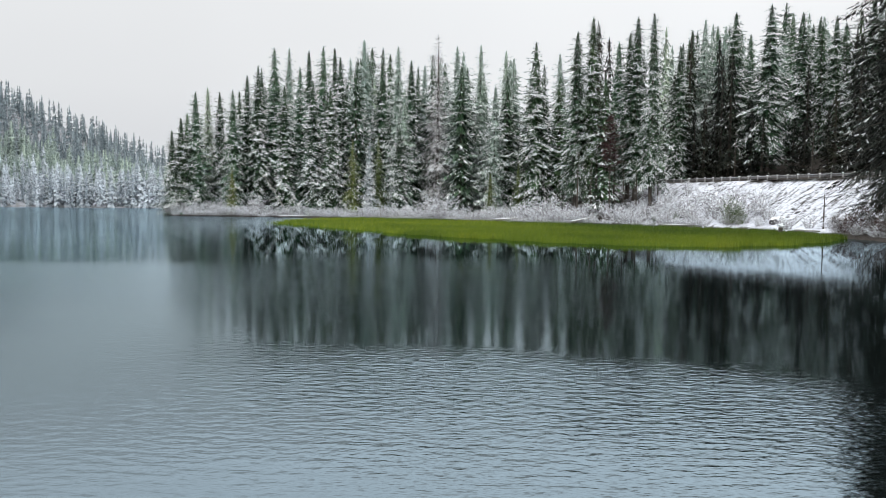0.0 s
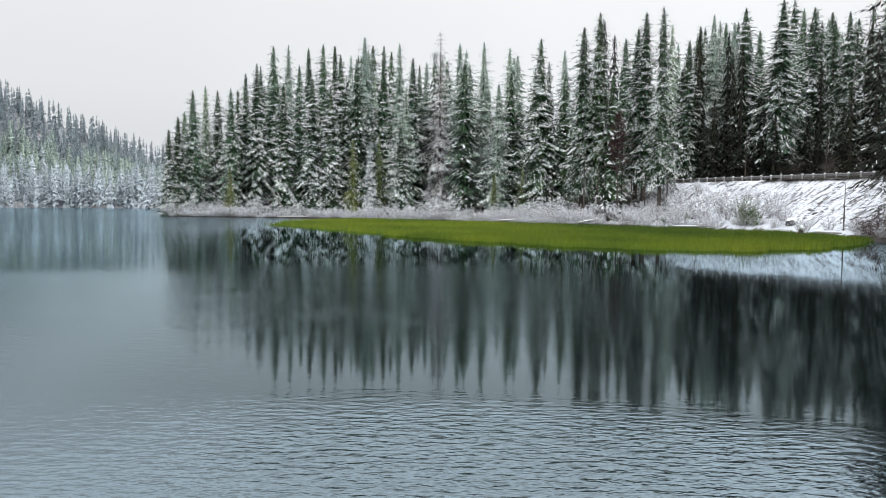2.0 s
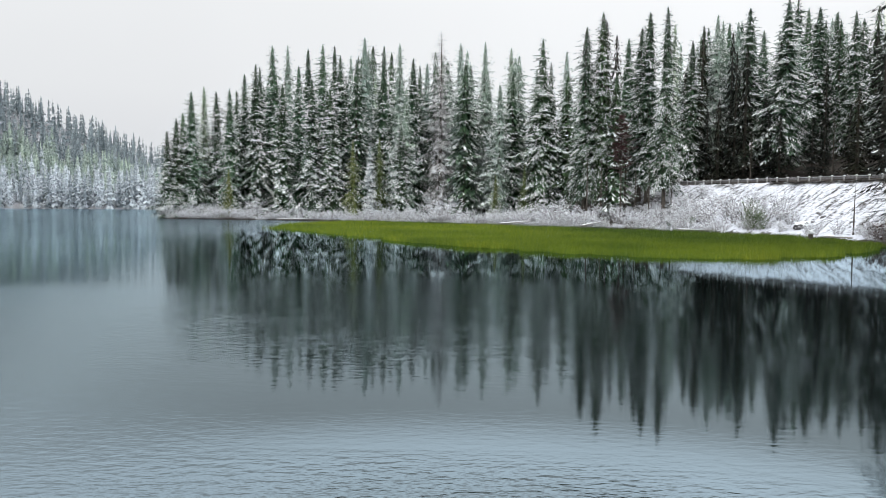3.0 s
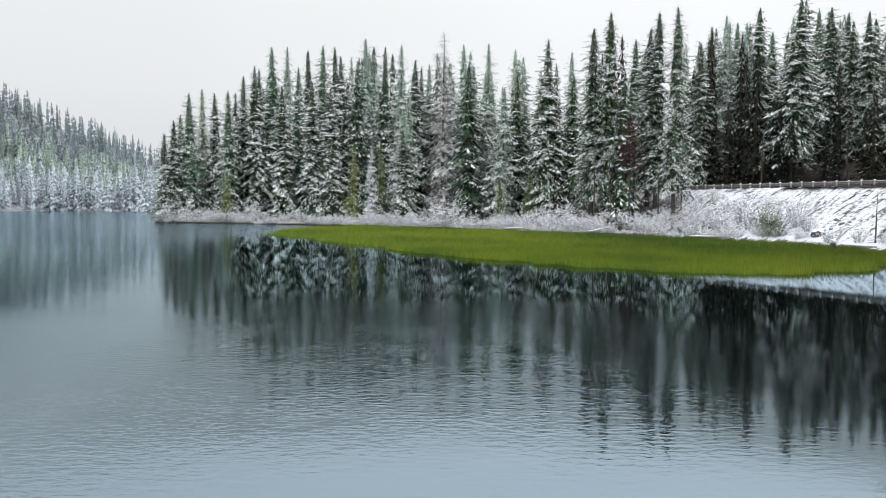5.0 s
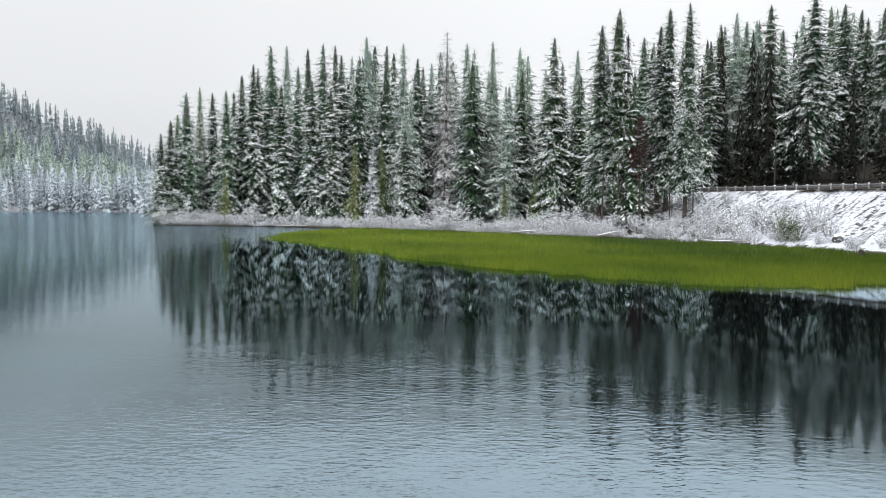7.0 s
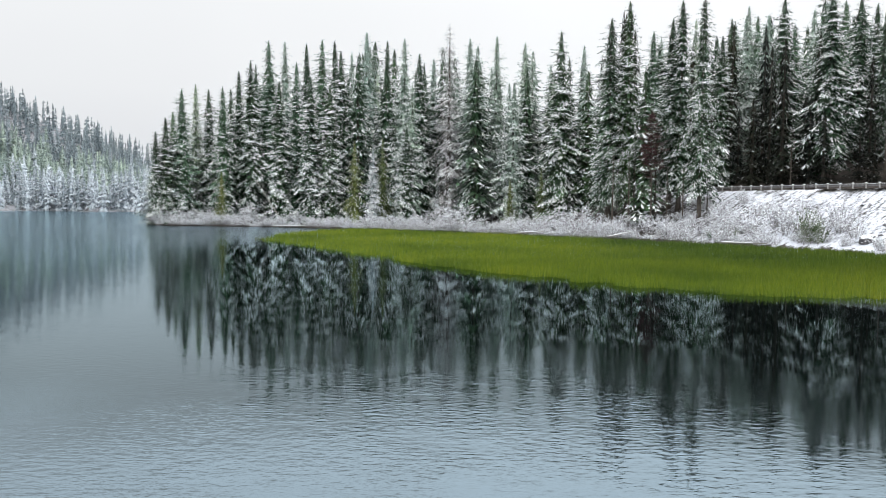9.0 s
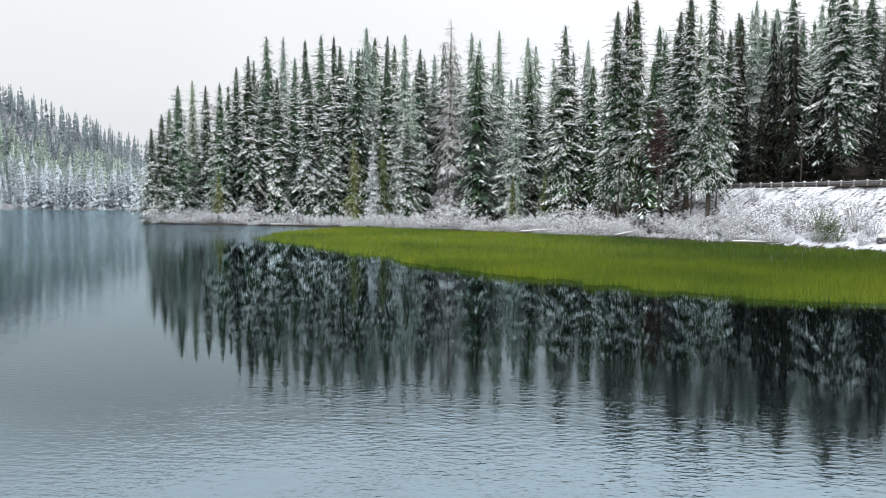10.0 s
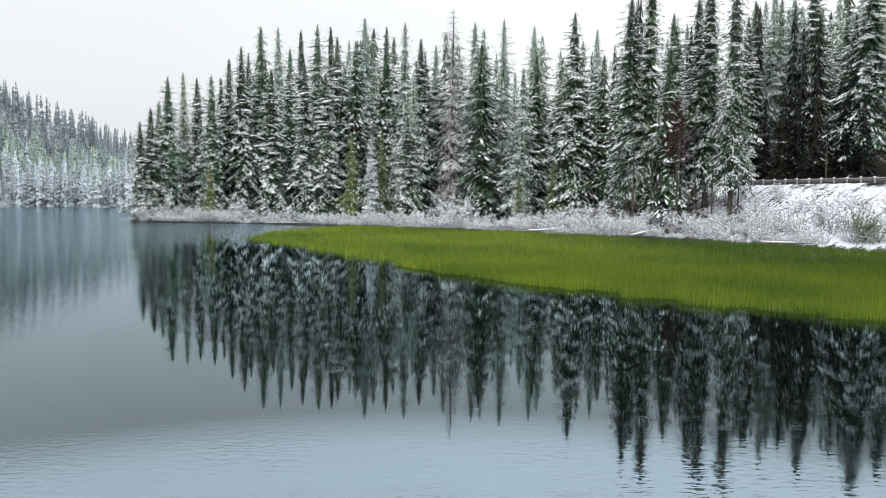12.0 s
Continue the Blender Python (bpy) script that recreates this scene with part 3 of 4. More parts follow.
MIDDLE_TREES = [(-45.9, 151.6, 10.4, C), (-28.6, 165.6, 39.2, Q), (-26.3, 168.0, 39.4, F), (-23.9, 160.8, 35.8, L), (-24.2, 148.8, 26.7, L), (-18.6, 141.6, 15.8, C),
                (-19.2, 166.8, 41.1, P), (-15.1, 140.4, 15.1, Y), (-13.8, 145.2, 16.8, C), (-14.5, 163.2, 38.4, F), (-10.2, 151.2, 36.1, P),
                (-9.0, 138.0, 17.9, L), (-7.1, 145.2, 32.0, S), (-4.6, 153.6, 32.7, P), (-1.6, 142.8, 36.8, G), (2.3, 147.6, 35.4, P)]
EAST_TREES = [(6.9, 141.6, 34.5, P), (9.2, 132.0, 24.6, P), (11.8, 140.4, 33.1, P), (7.9, 123.6, 8.4, C), (15.9, 126.0, 31.5, L),
              (12.9, 124.8, 10.2, C), (23.0, 144.0, 33.4, P), (21.0, 114.0, 30.3, T), (23.2, 112.8, 32.3, T), (31.4, 129.6, 32.4, Q),
              (25.0, 107.5, 16.6, R), (28.8, 111.6, 29.7, T), (29.3, 109.2, 31.4, T), (30.0, 103.2, 30.5, T), (42.6, 129.6, 31.9, S)]
ROAD_TREES = [(48.8, 141.6, 37.8, S), (48.7, 134.4, 37.9, P), (56.5, 148.8, 40.3, Q), (53.0, 130.8, 38.2, B), (62.4, 146.4, 38.1, Q),
              (51.8, 114.0, 34.9, B), (66.3, 136.8, 39.8, Q), (63.4, 127.2, 37.4, B), (70.3, 134.4, 38.6, S), (65.5, 120.0, 34.8, B),
              (65.9, 110.4, 35.1, B), (65.8, 101.8, 33.3, B)]
BANK_TREES = [(38.4, 60.5, 37.5, N), (39.6, 53.2, 38.5, N), (44.5, 67.2, 36.0, N), (42.0, 44.0, 36.0, N)]
K = "pole"
BARE_POLES = [(22.2, 107.5, 11.0, K), (23.4, 109.4, 13.0, K), (24.6, 105.6, 12.2, K), (25.9, 108.2, 14.0, K), (26.8, 106.0, 10.4, K), (20.6, 109.8, 12.0, K),
              (28.2, 104.0, 9.8, K), (31.6, 104.8, 9.0, K), (46.5, 113.6, 15.0, K), (55.0, 106.0, 16.5, K), (39.6, 73.6, 5.4, K)]
for trees, where in ((BARE_POLES, "bare poles before the wood"), (POINT_TREES, "conifers of the lakeside wood"), (MIDDLE_TREES, "conifers of the lakeside wood"),
                     (EAST_TREES, "conifers of the lakeside wood"), (ROAD_TREES, "conifers behind the road"), (BANK_TREES, "hemlocks on the near bank")):
    for x, y, top, kind in trees:
        plant(kind, x, y, top, where, 0.97 if kind == N else 1.0)


# ---- trees filling the wood behind its edge ----
HEROES = [t for ts in (POINT_TREES, MIDDLE_TREES, EAST_TREES, ROAD_TREES) for t in ts if t[2] > 22]
VIEW = (-1.0, 10.0, 3.7)
SKYLINE = sorted(((x - VIEW[0]) / (y - VIEW[1]), (top - VIEW[2]) / (y - VIEW[1])) for x, y, top, _ in HEROES)
fill_rng = np.random.default_rng(11)


def fill_wood(count):
    spots, tries = [(x, y) for x, y, *_ in HEROES], 0
    made = 0
    while made < count and tries < 20000:
        tries += 1
        a, y = fill_rng.uniform(-0.40, 0.72), fill_rng.uniform(100, 205)
        x = VIEW[0] + a * (y - VIEW[1])
        d = float(inland(x, y))
        e = (x - RAIL_A[0]) * RAIL_BACK[0] + (y - RAIL_A[1]) * RAIL_BACK[1]
        if d < 7 or d > 62 or (x > 26 and -14 < e < 13) or min((x - p) ** 2 + (y - q) ** 2 for p, q in spots) < 8.0:
            continue
        rise = float(np.interp(a, [p for p, _ in SKYLINE], [q for _, q in SKYLINE])) * fill_rng.uniform(0.74, 0.97)
        top = VIEW[2] + rise * (y - VIEW[1])
        if top - float(land(x, y)) < 12:
            continue
        pale = fill_rng.random() < (0.40 if -24 < x < 26 else 0.18)
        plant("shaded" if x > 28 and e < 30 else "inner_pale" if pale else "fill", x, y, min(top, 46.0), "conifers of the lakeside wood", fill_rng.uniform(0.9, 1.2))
        spots.append((x, y))
        made += 1


fill_wood(106)


def fill_hill(count):
    """Frosted firs close behind one another on the rise beyond the road."""
    spots = [(x, y) for x, y, *_ in HEROES]
    made, tries = 0, 0
    while made < count and tries < 5000:
        tries += 1
        a, y = fill_rng.uniform(0.26, 0.66), fill_rng.uniform(128, 190)
        x = VIEW[0] + a * (y - VIEW[1])
        e = (x - RAIL_A[0]) * RAIL_BACK[0] + (y - RAIL_A[1]) * RAIL_BACK[1]
        if e < 22 or min((x - p) ** 2 + (y - q) ** 2 for p, q in spots) < 10.0:
            continue
        rise = float(np.interp(a, [p for p, _ in SKYLINE], [q for _, q in SKYLINE])) * fill_rng.uniform(0.84, 0.99)
        plant("inner_pale" if fill_rng.random() < 0.6 else "fill", x, y, VIEW[2] + rise * (y - VIEW[1]), "conifers behind the road", fill_rng.uniform(0.95, 1.25))
        spots.append((x, y))
        made += 1


fill_hill(40)
# low near-black firs added along the road's far side, standing in for deep shade
edge_rng = np.random.default_rng(13)
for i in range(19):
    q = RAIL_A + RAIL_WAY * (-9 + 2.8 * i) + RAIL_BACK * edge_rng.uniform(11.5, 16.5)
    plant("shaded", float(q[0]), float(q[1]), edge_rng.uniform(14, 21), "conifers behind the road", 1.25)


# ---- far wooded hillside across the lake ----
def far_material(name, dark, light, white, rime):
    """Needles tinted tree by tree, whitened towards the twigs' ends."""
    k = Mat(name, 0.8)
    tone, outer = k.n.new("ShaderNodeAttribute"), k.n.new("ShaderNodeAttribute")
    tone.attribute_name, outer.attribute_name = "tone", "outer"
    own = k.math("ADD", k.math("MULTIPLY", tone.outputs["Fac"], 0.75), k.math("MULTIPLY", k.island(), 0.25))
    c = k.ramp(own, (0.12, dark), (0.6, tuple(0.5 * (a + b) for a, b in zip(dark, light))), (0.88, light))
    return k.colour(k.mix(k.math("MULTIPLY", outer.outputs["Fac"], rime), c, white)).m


# greyer and bluer than near needles: frost, plus distance haze put into the colour
FAR_PALE = far_material("frosted_hazed_far_trees", (0.13, 0.165, 0.19), (0.60, 0.65, 0.69), (0.86, 0.88, 0.90), 0.85)
FAR_GREEN = far_material("hazed_green_far_trees", (0.085, 0.13, 0.115), (0.42, 0.50, 0.39), (0.72, 0.78, 0.75), 0.7)
FAR_DARK = far_material("hazed_dark_far_trees", (0.055, 0.078, 0.088), (0.25, 0.30, 0.315), (0.58, 0.64, 0.67), 0.65)


def far_trees(name, label, material, seed, count, y0, y1, low, high, wide, levels=12):
    rng = np.random.default_rng(seed)
    shapes = []
    for _ in range(6):
        green, outer, _, _ = conifer(rng, 22.0, radius=wide, base=0.03, levels=levels, per=6, twigs=1, droop=0.45, hang=0.5, spread=0.7, width=0.4, snow=0.0, bend=0.62, core=4, core_wide=0.5, least=5)
        shapes.append((np.concatenate(green) / 22.0, np.concatenate(outer)))
    s, tones, outers = Soup(), [], []
    done = 0
    spots = np.empty((0, 2))
    while done < count:
        depth, ratio = rng.uniform(0, 1), rng.uniform(-0.74, -0.31)
        y = 400 + (y0 + (y1 - y0) * depth)
        x = ratio * y
        d = float(inland(x, y))
        if d < 0.8 or (len(spots) and ((spots - (x, y)) ** 2).sum(1).min() < 13):
            done += 0.12
            continue
        spots = np.vstack([spots, (x, y)])
        h = rng.uniform(low, high) * (1.25 if rng.random() < 0.1 else 1.0)
        a = rng.uniform(0, 6.28)
        m = np.array(((math.cos(a), -math.sin(a), 0), (math.sin(a), math.cos(a), 0), (0, 0, 1))) * h
        tone = rng.random()
        quads, outer = shapes[rng.integers(6)]
        s.many(quads @ m.T + np.array((x, y, float(land(x, y)) - 0.2)), QUAD)
        tones.append(np.full(4 * len(quads), tone))
        outers.append(outer)
        done += 1
    me = s.mesh(name, material)
    for key, values in (("tone", tones), ("outer", outers)):
        me.attributes.new(key, "FLOAT", "POINT").data.foreach_set("value", np.concatenate(values))
    tagged(new(name, me), label, "trees", kind="stuff")


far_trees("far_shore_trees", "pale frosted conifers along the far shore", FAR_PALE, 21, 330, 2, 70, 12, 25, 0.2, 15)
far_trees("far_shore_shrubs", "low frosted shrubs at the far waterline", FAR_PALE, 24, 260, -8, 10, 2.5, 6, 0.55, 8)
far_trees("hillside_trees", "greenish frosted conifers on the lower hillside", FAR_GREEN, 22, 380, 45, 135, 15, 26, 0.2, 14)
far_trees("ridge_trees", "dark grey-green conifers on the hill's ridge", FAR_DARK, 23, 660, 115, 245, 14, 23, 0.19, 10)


# ---- shrubs ----
def shrub_meshes(seed, H, wide, stems, twigs, leafy=0.0):
    rng = np.random.default_rng(seed)
    st, tw = Soup(), []
    for _ in range(stems):
        a, out = rng.uniform(0, 6.28), wide * math.sqrt(rng.random())
        h = H * rng.uniform(0.55, 1.0) * (1 - 0.35 * (out / wide) ** 2)
        foot = np.array((math.cos(a), math.sin(a), 0)) * out * 0.35
        top = np.array((math.cos(a) * out, math.sin(a) * out, h))
        mid = (foot + top) / 2 + np.array((0, 0, 0.12 * h))
        tube(st, [foot - (0, 0, 0.15), mid, top], [0.022, 0.014, 0.004], 3)
        for _ in range(twigs):
            u = rng.uniform(0.04, 1.0)
            p = (1 - u) ** 2 * foot + 2 * u * (1 - u) * mid + u * u * top
            w = np.array((rng.normal(), rng.normal(), rng.uniform(-0.1, 1.3)))
            w *= rng.uniform(0.14, 0.42) / (np.linalg.norm(w) + 1e-6)
            c = np.cross(w, rng.normal(size=3))
            c *= (0.012 + 0.016 * rng.random() + leafy) / (np.linalg.norm(c) + 1e-6)
            tw.append((p, p + w * 0.5 + c, p + w, p + w * 0.5 - c))
    t = Soup()
    t.many(np.array(tw), QUAD)
    return st, t


LEAF_GREEN = needles("shrub_leaves", (0.04, 0.07, 0.025), (0.14, 0.19, 0.075), (0.62, 0.64, 0.60), 0.25)
TWIG_BROWN = needles("dark_brown_twigs", (0.035, 0.02, 0.017), (0.11, 0.06, 0.05), (0.13, 0.10, 0.09))
SHRUBS = {}
for kind, leaf, name, label, sets in (
        ("white", FROST, "frosted_shrub", "bare shrub white with frost on the lake bank", [(31, 2.3, 1.7, 28, 20, 0.009), (32, 1.8, 1.9, 28, 20, 0.010), (33, 2.8, 1.6, 28, 22, 0.009), (37, 1.2, 1.6, 30, 22, 0.007)]),
        ("green", LEAF_GREEN, "leafy_shrub", "olive-green leafy shrub dusted with snow at the slope's foot", [(34, 2.6, 1.7, 30, 22, 0.02)]),
        ("brown", TWIG_BROWN, "brown_shrub", "tangled reddish-brown bare shrub on the near bank", [(35, 3.2, 2.0, 40, 18, 0.0), (36, 2.2, 1.8, 36, 18, 0.0)])):
    SHRUBS[kind] = (name, label, [])
    for seed, *rest in sets:
        st, tw = shrub_meshes(seed, *rest)
        SHRUBS[kind][2].append((st.mesh("stem_clump", STEM), tw.mesh("twig_clump", leaf)))
shrub_rng = np.random.default_rng(41)


def shrub(kind, x, y, scale, group="shrubs along the bank"):
    name, label, sets = SHRUBS[kind]
    root = tagged(new(name), label, "shrub", group)
    root.empty_display_size = 0.3
    root.matrix_world = Matrix.LocRotScale((x, y, float(land(x, y))), Euler((0, 0, shrub_rng.uniform(0, 6.28))), (scale * 1.1, scale * 1.1, scale) if kind != "green" else (scale * 0.72, scale * 0.72, scale * 1.3))
    stems, twigs = sets[int(shrub_rng.integers(len(sets)))]
    tagged(part("stem_clump", stems, root), kind="stuff")
    tagged(part("twig_clump", twigs, root), kind="stuff")


def along_shore(first, last, step, near, deep, low, high):
    walked = 0.0
    for (ax, ay), (bx, by) in zip(SHORE[first:last], SHORE[first + 1:last + 1]):
        ln = math.hypot(bx - ax, by - ay)
        nx, ny = (ay - by) / ln, (bx - ax) / ln
        while walked < ln:
            t, off = walked / ln, shrub_rng.uniform(near, deep)
            x, y = ax + t * (bx - ax) + nx * off, ay + t * (by - ay) + ny * off
            if inland(x, y) > 0.2:
                shrub("white", x, y, shrub_rng.uniform(low, high))
            walked += step * shrub_rng.uniform(0.6, 1.4)
        walked -= ln


along_shore(0, 13, 1.4, 0.2, 0.9, 0.5, 1.15)
along_shore(0, 11, 2.6, 1.8, 5.0, 0.9, 1.9)
along_shore(9, 14, 1.5, 2.2, 6.0, 0.8, 1.5)
for i in range(34):
    s, e = 1.0 + 20 * shrub_rng.random() ** 1.6, -shrub_rng.uniform(4.5, 13.0)
    x, y = RAIL_A + RAIL_WAY * s + RAIL_BACK * e
    if inland(x, y) > 0.5:
        shrub("white", float(x), float(y), shrub_rng.uniform(0.4, 0.95), "shrubs on the roadside slope")
for x, y, scale in ((34.6, 85.4, 1.12), (35.4, 84.6, 0.9), (30.6, 93.2, 0.45), (28.2, 94.6, 0.4)):
    shrub("green", x, y, scale)
for x, y, scale in ((36.5, 63.5, 1.0), (37.0, 59.5, 1.15), (36.4, 56.5, 1.0), (38.4, 65.5, 1.1), (36.2, 52.0, 0.9)):
    shrub("brown", x, y, scale, "brown shrubs on the near bank")
along_shore(13, 16, 1.6, 0.8, 3.0, 0.4, 0.8)
for x, y, scale in ((35.6, 60.8, 0.55), (35.6, 57.8, 0.6), (35.4, 54.5, 0.6), (36.8, 66.0, 0.4)):
    shrub("white", x, y, scale)


# ---- sedge growing in the shallows ----
SEDGE = [(-23.5, 95), (-17, 85), (-10.8, 75), (-3.5, 62), (4.0, 52), (9, 47.0), (13, 45.2), (18, 44.6), (24, 48), (31, 55.5), (34.2, 60), (36.2, 67),
         (36.6, 74), (35, 80.5), (30.5, 88), (25.5, 95), (19.5, 102.4), (13.5, 108.5), (7.5, 115), (-0.5, 122.5), (-10, 130.4), (-18, 135), (-22, 128), (-25, 112)]


def in_sedge(x, y):
    inside = np.zeros(x.shape, bool)
    for (ax, ay), (bx, by) in zip(SEDGE, SEDGE[1:] + SEDGE[:1]):
        if by != ay:
            inside ^= ((ay > y) != (by > y)) & (x < (bx - ax) * (y - ay) / (by - ay) + ax)
    return inside


def build_sedge():
    rng = np.random.default_rng(51)
    n, near = 560000, 330000
    x, y = rng.uniform(-27, 38, n + near), np.concatenate([rng.uniform(41, 137, n), rng.uniform(42, 66, near)])
    n += near
    edge = 0.9 * wavy(x, y, 0.8) + 0.5 * wavy(x, y, 2.3)
    keep = in_sedge(x + edge, y - np.abs(edge) * 0.6) & (rng.random(n) < np.clip(1.2 - (y - 45) / 60, 0.30, 1.0)) & (rng.random(n) < 0.70 + 0.30 * wavy(x, y, 1.7))
    x, y = x[keep], y[keep]
    n = len(x)
    h = rng.uniform(0.22, 0.52, n) * (1 + 0.18 * wavy(x, y, 0.45) + 0.12 * wavy(x, y, 2.9))
    a, b = rng.uniform(0, 6.28, n), rng.uniform(0.05, 0.55, n)
    foot = np.stack([x, y, np.full(n, -0.12)], 1)
    side = np.stack([np.cos(a), np.sin(a), 0 * a], 1) * (rng.uniform(0.007, 0.014, n) * (1 + np.maximum(y - 45, 0) / 35))[:, None]
    c = rng.uniform(0, 6.28, n)
    tip = foot + np.stack([np.cos(c) * b * h, np.sin(c) * b * h, h + 0.12], 1)
    s = Soup()
    s.many(np.stack([foot - side, foot + side, tip], 1), [(0, 1, 2)])
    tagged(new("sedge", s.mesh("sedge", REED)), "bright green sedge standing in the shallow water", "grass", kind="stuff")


build_sedge()


# ---- road and its guard rail ----
def at_road(s, e, z):
    p = RAIL_A + RAIL_WAY * s + RAIL_BACK * e
    return (float(p[0]), float(p[1]), z)


def box(soup, corner, along, back, up):
    """A block from a corner and its three edges."""
    c, a, b, u = (np.array(v, float) for v in (corner, along, back, up))
    soup.add([c, c + a, c + a + b, c + b, c + u, c + a + u, c + a + b + u, c + b + u],
             [(3, 2, 1, 0), (4, 5, 6, 7), (0, 1, 5, 4), (1, 2, 6, 5), (2, 3, 7, 6), (3, 0, 4, 7)])


def build_road():
    s = Soup()
    ss = np.linspace(-12, 42, 28)
    verts = [at_road(q, e, 6.45 + z) for q in ss for e, z in ((0.8, -0.1), (0.8, 0.05), (4.4, 0.12), (8.0, 0.05), (8.0, -0.1))]
    s.add(verts, [(i * 5 + j, i * 5 + j + 1, i * 5 + j + 6, i * 5 + j + 5) for i in range(len(ss) - 1) for j in range(4)])
    tagged(new("road", s.mesh("road", ASPHALT)), "wet two-lane asphalt road behind the guard rail", "road", kind="structure")


build_road()
ALONG, BACK = np.array((*RAIL_WAY, 0)), np.array((*RAIL_BACK, 0))


def build_guard_rail():
    rail = tagged(new("guard_rail"), "guard rail with pale snow-capped posts along the road", "guard rail")
    rail.empty_display_size = 0.3
    post, cap = Soup(), Soup()
    w = 0.12
    box(post, -ALONG * w / 2 - BACK * w / 2 + np.array((0, 0, -0.3)), ALONG * w, BACK * w, UP * 0.92)
    cap.add([-ALONG * 0.115 - BACK * 0.115, ALONG * 0.115 - BACK * 0.115, ALONG * 0.115 + BACK * 0.115, -ALONG * 0.115 + BACK * 0.115,
             -ALONG * 0.07 - BACK * 0.07 + UP * 0.09, ALONG * 0.07 - BACK * 0.07 + UP * 0.09, ALONG * 0.07 + BACK * 0.07 + UP * 0.08, -ALONG * 0.07 + BACK * 0.07 + UP * 0.10],
            [(3, 2, 1, 0), (4, 5, 6, 7), (0, 1, 5, 4), (1, 2, 6, 5), (2, 3, 7, 6), (3, 0, 4, 7)])
    post_mesh, cap_mesh = post.mesh("post", POST_WOOD), cap.mesh("snow_cap", SNOW)
    for i in range(36):
        p = part("post", post_mesh, rail)
        p.location = at_road(-14 + 1.5 * i, 0, 6.45)
        c = part("snow_cap", cap_mesh, p, "small cap of snow")
        c.location = (0, 0, 0.618)
    # two-ridged steel beams on the road side of the posts, with a thin top rail behind
    fold = ((0.0, 0.22), (0.045, 0.26), (0.045, 0.31), (0.0, 0.35), (0.0, 0.41), (0.045, 0.45), (0.045, 0.50), (0.0, 0.54))
    for i in range(13):
        beam, snow, top = Soup(), Soup(), Soup()
        start = np.array(at_road(-14.4 + 4.25 * i, 0.115, 6.45))
        ring = [start - BACK * out + UP * up for out, up in fold] + [start - BACK * (out - 0.006) + UP * up for out, up in reversed(fold)]
        n = len(ring)
        beam.add(ring + [q + ALONG * 4.27 for q in ring], [(j, (j + 1) % n, n + (j + 1) % n, n + j) for j in range(n)])
        b = part("beam", beam.mesh("beam", RAIL_STEEL), rail)
        box(snow, start + UP * 0.542 - BACK * 0.022, ALONG * 4.2, BACK * 0.03, UP * 0.02)
        part("snow_line", snow.mesh("snow_line", SNOW), b, "thin line of snow")
        tube(top, [start + BACK * 0.04 + UP * 0.60, start + BACK * 0.04 + UP * 0.60 + ALONG * 4.25], [0.022, 0.022], 6)
        part("top_rail", top.mesh("top_rail", RAIL_STEEL), rail)


build_guard_rail()


# ---- logs, stump, rocks ----
def log(name, label, a, b, r0, r1, snow=True, material=BARK_PALE):
    a, b = Vector(a), Vector(b)
    rng = random.Random(int(a.x * 10))
    s = Soup()
    pts = [a.lerp(b, t) + Vector((rng.uniform(-1, 1), rng.uniform(-1, 1), rng.uniform(-0.5, 0.5))) * r0 * 0.5 for t in (0, 0.2, 0.45, 0.7, 1.0)]
    tube(s, pts, [r0 + (r1 - r0) * t for t in (0, 0.2, 0.45, 0.7, 1.0)], 8)
    root = tagged(new(name), label, "log")
    root.empty_display_size = 0.2
    part("stem", s.mesh("stem", material, True), root)
    if snow:
        c = Soup()
        tube(c, [p + Vector((0, 0, r0 * 0.55)) for p in pts[:4]], [r0 * 0.8, r0 * 0.75, r0 * 0.7, r0 * 0.5], 6)
        part("snow_load", c.mesh("snow_load", SNOW, True), root)


log("fallen_log", "snow-covered fallen log lying at the sedge's edge", (8.0, 112.2, 0.45), (12.6, 110.8, 0.75), 0.12, 0.05)
log("fallen_log", "snow-covered fallen log lying at the sedge's edge", (18.2, 101.4, 0.4), (21.8, 102.6, 1.15), 0.12, 0.05)
log("fallen_log", "snow-covered fallen log lying at the sedge's edge", (28.0, 90.6, 0.35), (31.6, 87.6, 0.4), 0.10, 0.05)
log("fallen_log", "snow-covered fallen log lying at the sedge's edge", (35.0, 70.4, 0.4), (36.0, 67.4, 0.42), 0.11, 0.06)
log("fallen_log", "grey fallen log lying half in the water", (-34.5, 145.8, 0.2), (-25.5, 144.2, 0.35), 0.10, 0.05)
log("leaning_dead_trunk", "bare grey dead trunk leaning out of the wood", (-32.8, 147.4, 0.3), (-38.4, 149.0, 9.0), 0.14, 0.05, False)


def blob(rng, r, squash):
    bm = bmesh.new()
    bmesh.ops.create_icosphere(bm, subdivisions=2, radius=r)
    for v in bm.verts:
        v.co *= 1 + 0.35 * noise.noise(v.co * (1.6 / r) + Vector((rng.uniform(0, 50), 0, 0)))
        v.co.z *= squash
    return bm


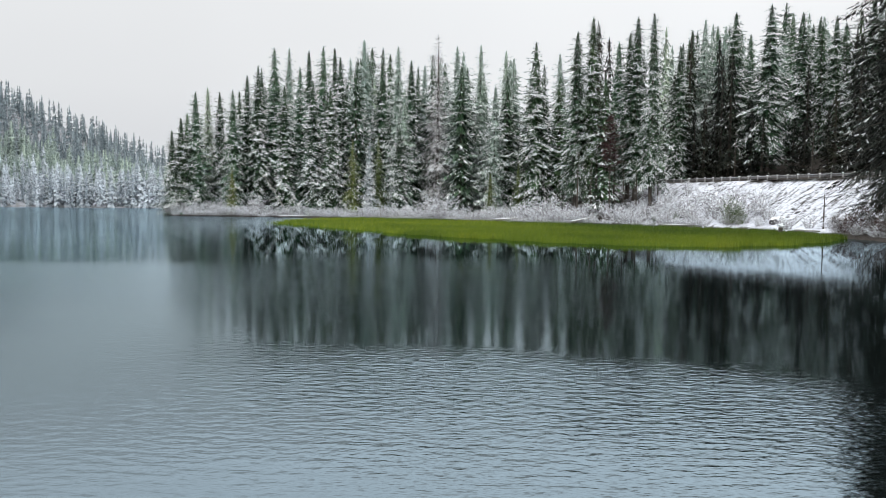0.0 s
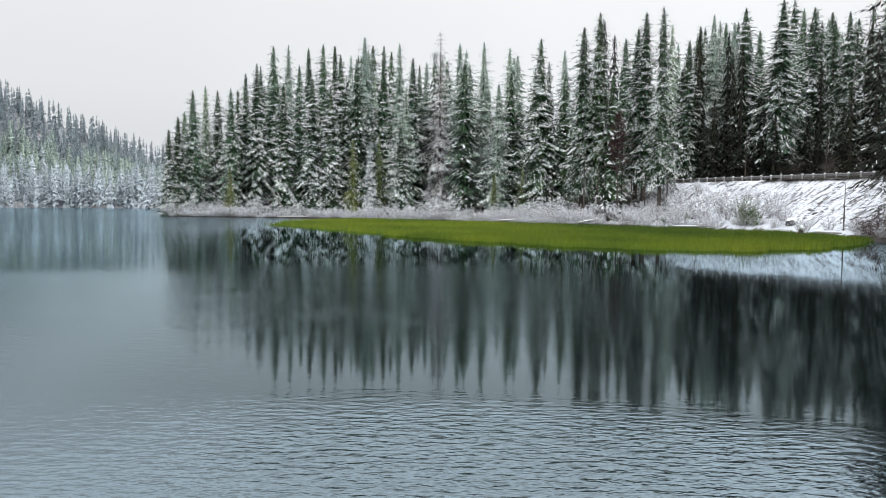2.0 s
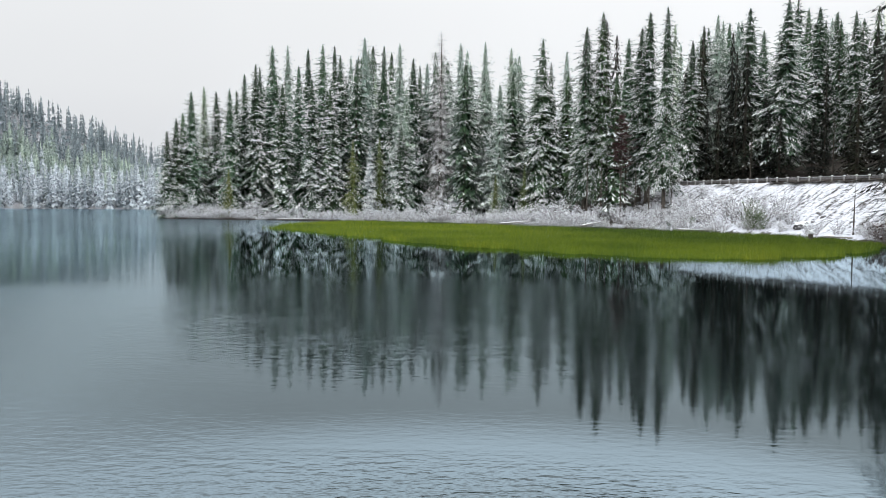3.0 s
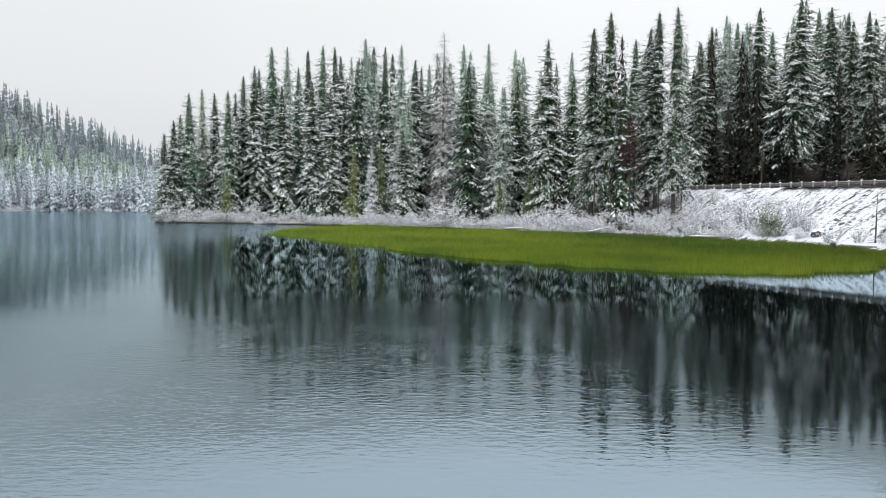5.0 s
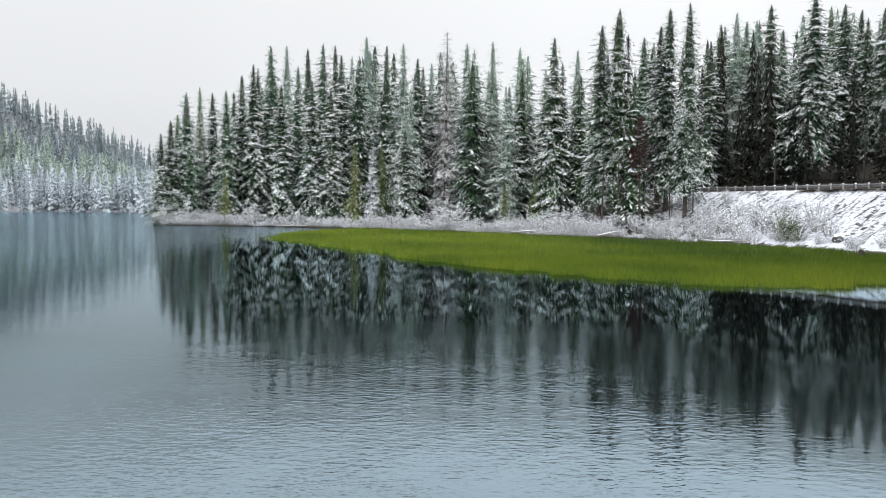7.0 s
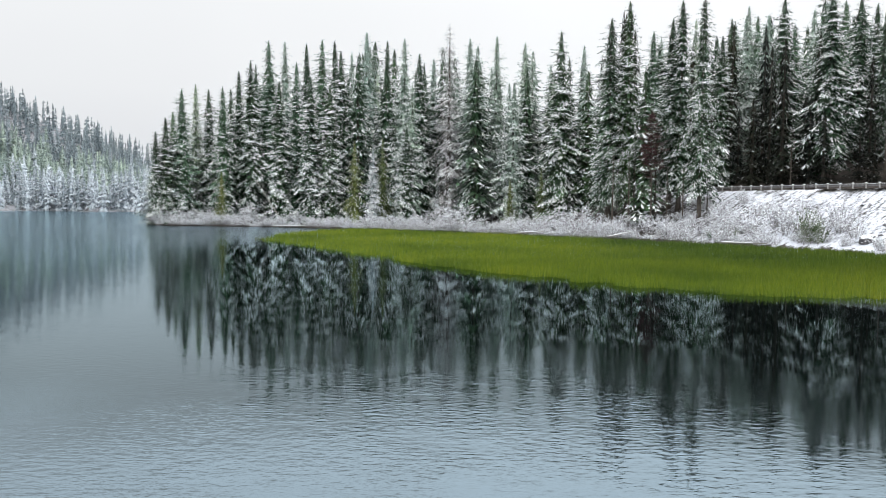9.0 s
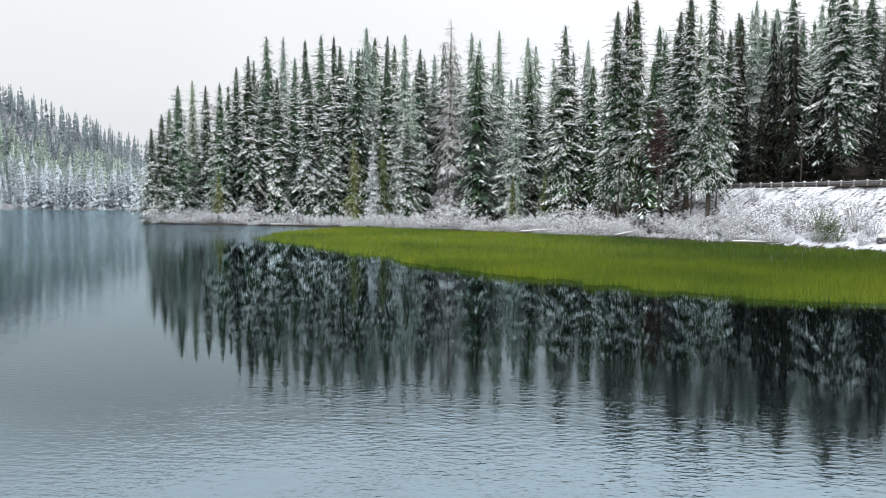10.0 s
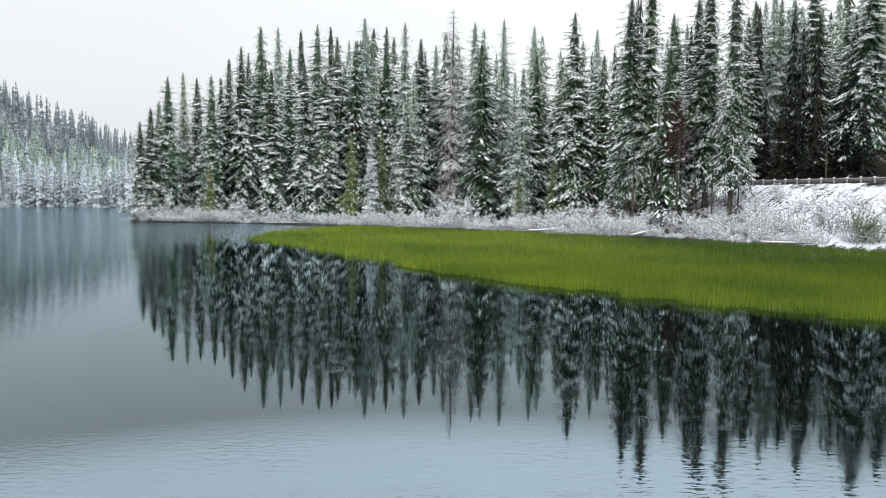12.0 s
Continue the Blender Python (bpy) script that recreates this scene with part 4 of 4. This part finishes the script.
def stump(x, y, z):
    root = tagged(new("snowy_stump"), "low stump capped with snow standing in the sedge", "stump")
    root.location = (x, y, z)
    s = Soup()
    tube(s, [(0, 0, -0.6), (0, 0, 0.25), (0.05, 0.02, 0.42)], [0.24, 0.2, 0.15], 8)
    part("stem", s.mesh("stem", BARK), root)
    bm = blob(random.Random(3), 0.24, 0.85)
    for v in bm.verts:
        v.co *= 1 + 0.9 * noise.noise(v.co * 7.0)
    bmesh.ops.translate(bm, verts=bm.verts, vec=(0.03, 0, 0.5))
    me = bpy.data.meshes.new("snow_cap")
    bm.to_mesh(me)
    bm.free()
    me.materials.append(SNOW)
    part("snow_cap", me, root)


stump(32.0, 67.0, 0.4)


def rocks():
    rng = random.Random(8)
    shapes = []
    for i in range(4):
        bm = blob(rng, 0.5, 0.6)
        me = bpy.data.meshes.new("rock")
        bm.to_mesh(me)
        bm.free()
        me.materials.append(ROCK)
        shapes.append(me)
    for i in range(14):
        s, e = rng.uniform(2, 34), -rng.uniform(5.0, 12.5)
        x, y, _ = at_road(s, e, 0)
        if inland(x, y) < 0.5:
            continue
        k = rng.uniform(0.25, 0.7)
        ob = tagged(new("rock", shapes[i % 4]), "dark rock showing through snow on the roadside slope", "rock", "rocks on the slope")
        ob.matrix_world = Matrix.LocRotScale((x, y, float(land(x, y)) - 0.08), Euler((rng.uniform(-0.4, 0.4), rng.uniform(-0.3, 0.3), rng.uniform(0, 6))), (k * 1.4, k, k * 0.8))


rocks()


def boulder():
    root = tagged(new("snowy_boulder"), "large dark boulder with a cap of snow on the slope", "boulder")
    root.matrix_world = Matrix.LocRotScale((38.6, 81.6, float(land(38.6, 81.6)) - 0.1), Euler((0.1, -0.15, 0.5)), (1, 1, 1))
    for name, material, grow in (("stone", ROCK, 0.0), ("snow_cap", SNOW, 0.07)):
        bm = blob(random.Random(12), 0.95, 0.62)
        bmesh.ops.subdivide_edges(bm, edges=bm.edges, cuts=2, use_grid_fill=True)
        bmesh.ops.scale(bm, verts=bm.verts, vec=(1.25, 0.8, 0.72))
        for v in bm.verts:
            v.co += v.co.normalized() * 0.22 * noise.noise(v.co * 2.3)
        bm.normal_update()
        if grow:
            bmesh.ops.delete(bm, geom=[f for f in bm.faces if f.normal.z + 0.5 * noise.noise(f.calc_center_median() * 3.0) < 0.62], context="FACES")
            bmesh.ops.translate(bm, verts=bm.verts, vec=(0, 0, grow))
        bmesh.ops.translate(bm, verts=bm.verts, vec=(0, 0, 0.2))
        me = bpy.data.meshes.new(name)
        bm.to_mesh(me)
        bm.free()
        me.materials.append(material)
        part(name, me, root)



boulder()


def slope_tufts():
    """Bent dry grass showing through the snow of the roadside slope."""
    rng = np.random.default_rng(77)
    n = 12000
    s, e = rng.uniform(-2, 40, n), -1.0 - 12.5 * rng.random(n) ** 1.3
    # a thicker verge of it by the posts towards the east
    verge = rng.random(n) < 0.3
    s, e = np.where(verge, rng.uniform(16, 40, n), s), np.where(verge, rng.uniform(-1.3, -0.1, n), e)
    p = RAIL_A + RAIL_WAY * s[:, None] + RAIL_BACK * e[:, None]
    clump = 2.0 * verge + wavy(p[:, 0] + 0.6 * p[:, 1], p[:, 1], 1.4) + 0.5 * wavy(p[:, 0], p[:, 1], 3.1)
    p = p[(clump > 0.45) & (inland(p[:, 0], p[:, 1]) > 0.6)]
    n = len(p)
    foot = np.stack([p[:, 0], p[:, 1], land(p[:, 0], p[:, 1]) - 0.05], 1)
    down = np.array((-RAIL_BACK[0], -RAIL_BACK[1], -0.15)) + np.stack([RAIL_WAY[0] * rng.uniform(-0.9, 0.3, n), RAIL_WAY[1] * rng.uniform(-0.9, 0.3, n), rng.uniform(-0.25, 0.3, n)], 1)
    tip = foot + down * rng.uniform(0.3, 1.0, n)[:, None]
    side = np.stack([-down[:, 1], down[:, 0], 0 * s[:n]], 1) * rng.uniform(0.03, 0.08, n)[:, None]
    soup = Soup()
    soup.many(np.stack([foot - side, foot + side, tip], 1), [(0, 1, 2)])
    dry = Mat("dry_grass", 0.8)
    dry.colour(dry.ramp(dry.island(), (0.0, (0.06, 0.05, 0.045)), (0.6, (0.20, 0.17, 0.14)), (1.0, (0.45, 0.43, 0.42))))
    tagged(new("dry_grass_tufts", soup.mesh("dry_grass_tufts", dry.m)), "bent dry grass tufts showing through the snowy slope", "grass", kind="stuff")


slope_tufts()
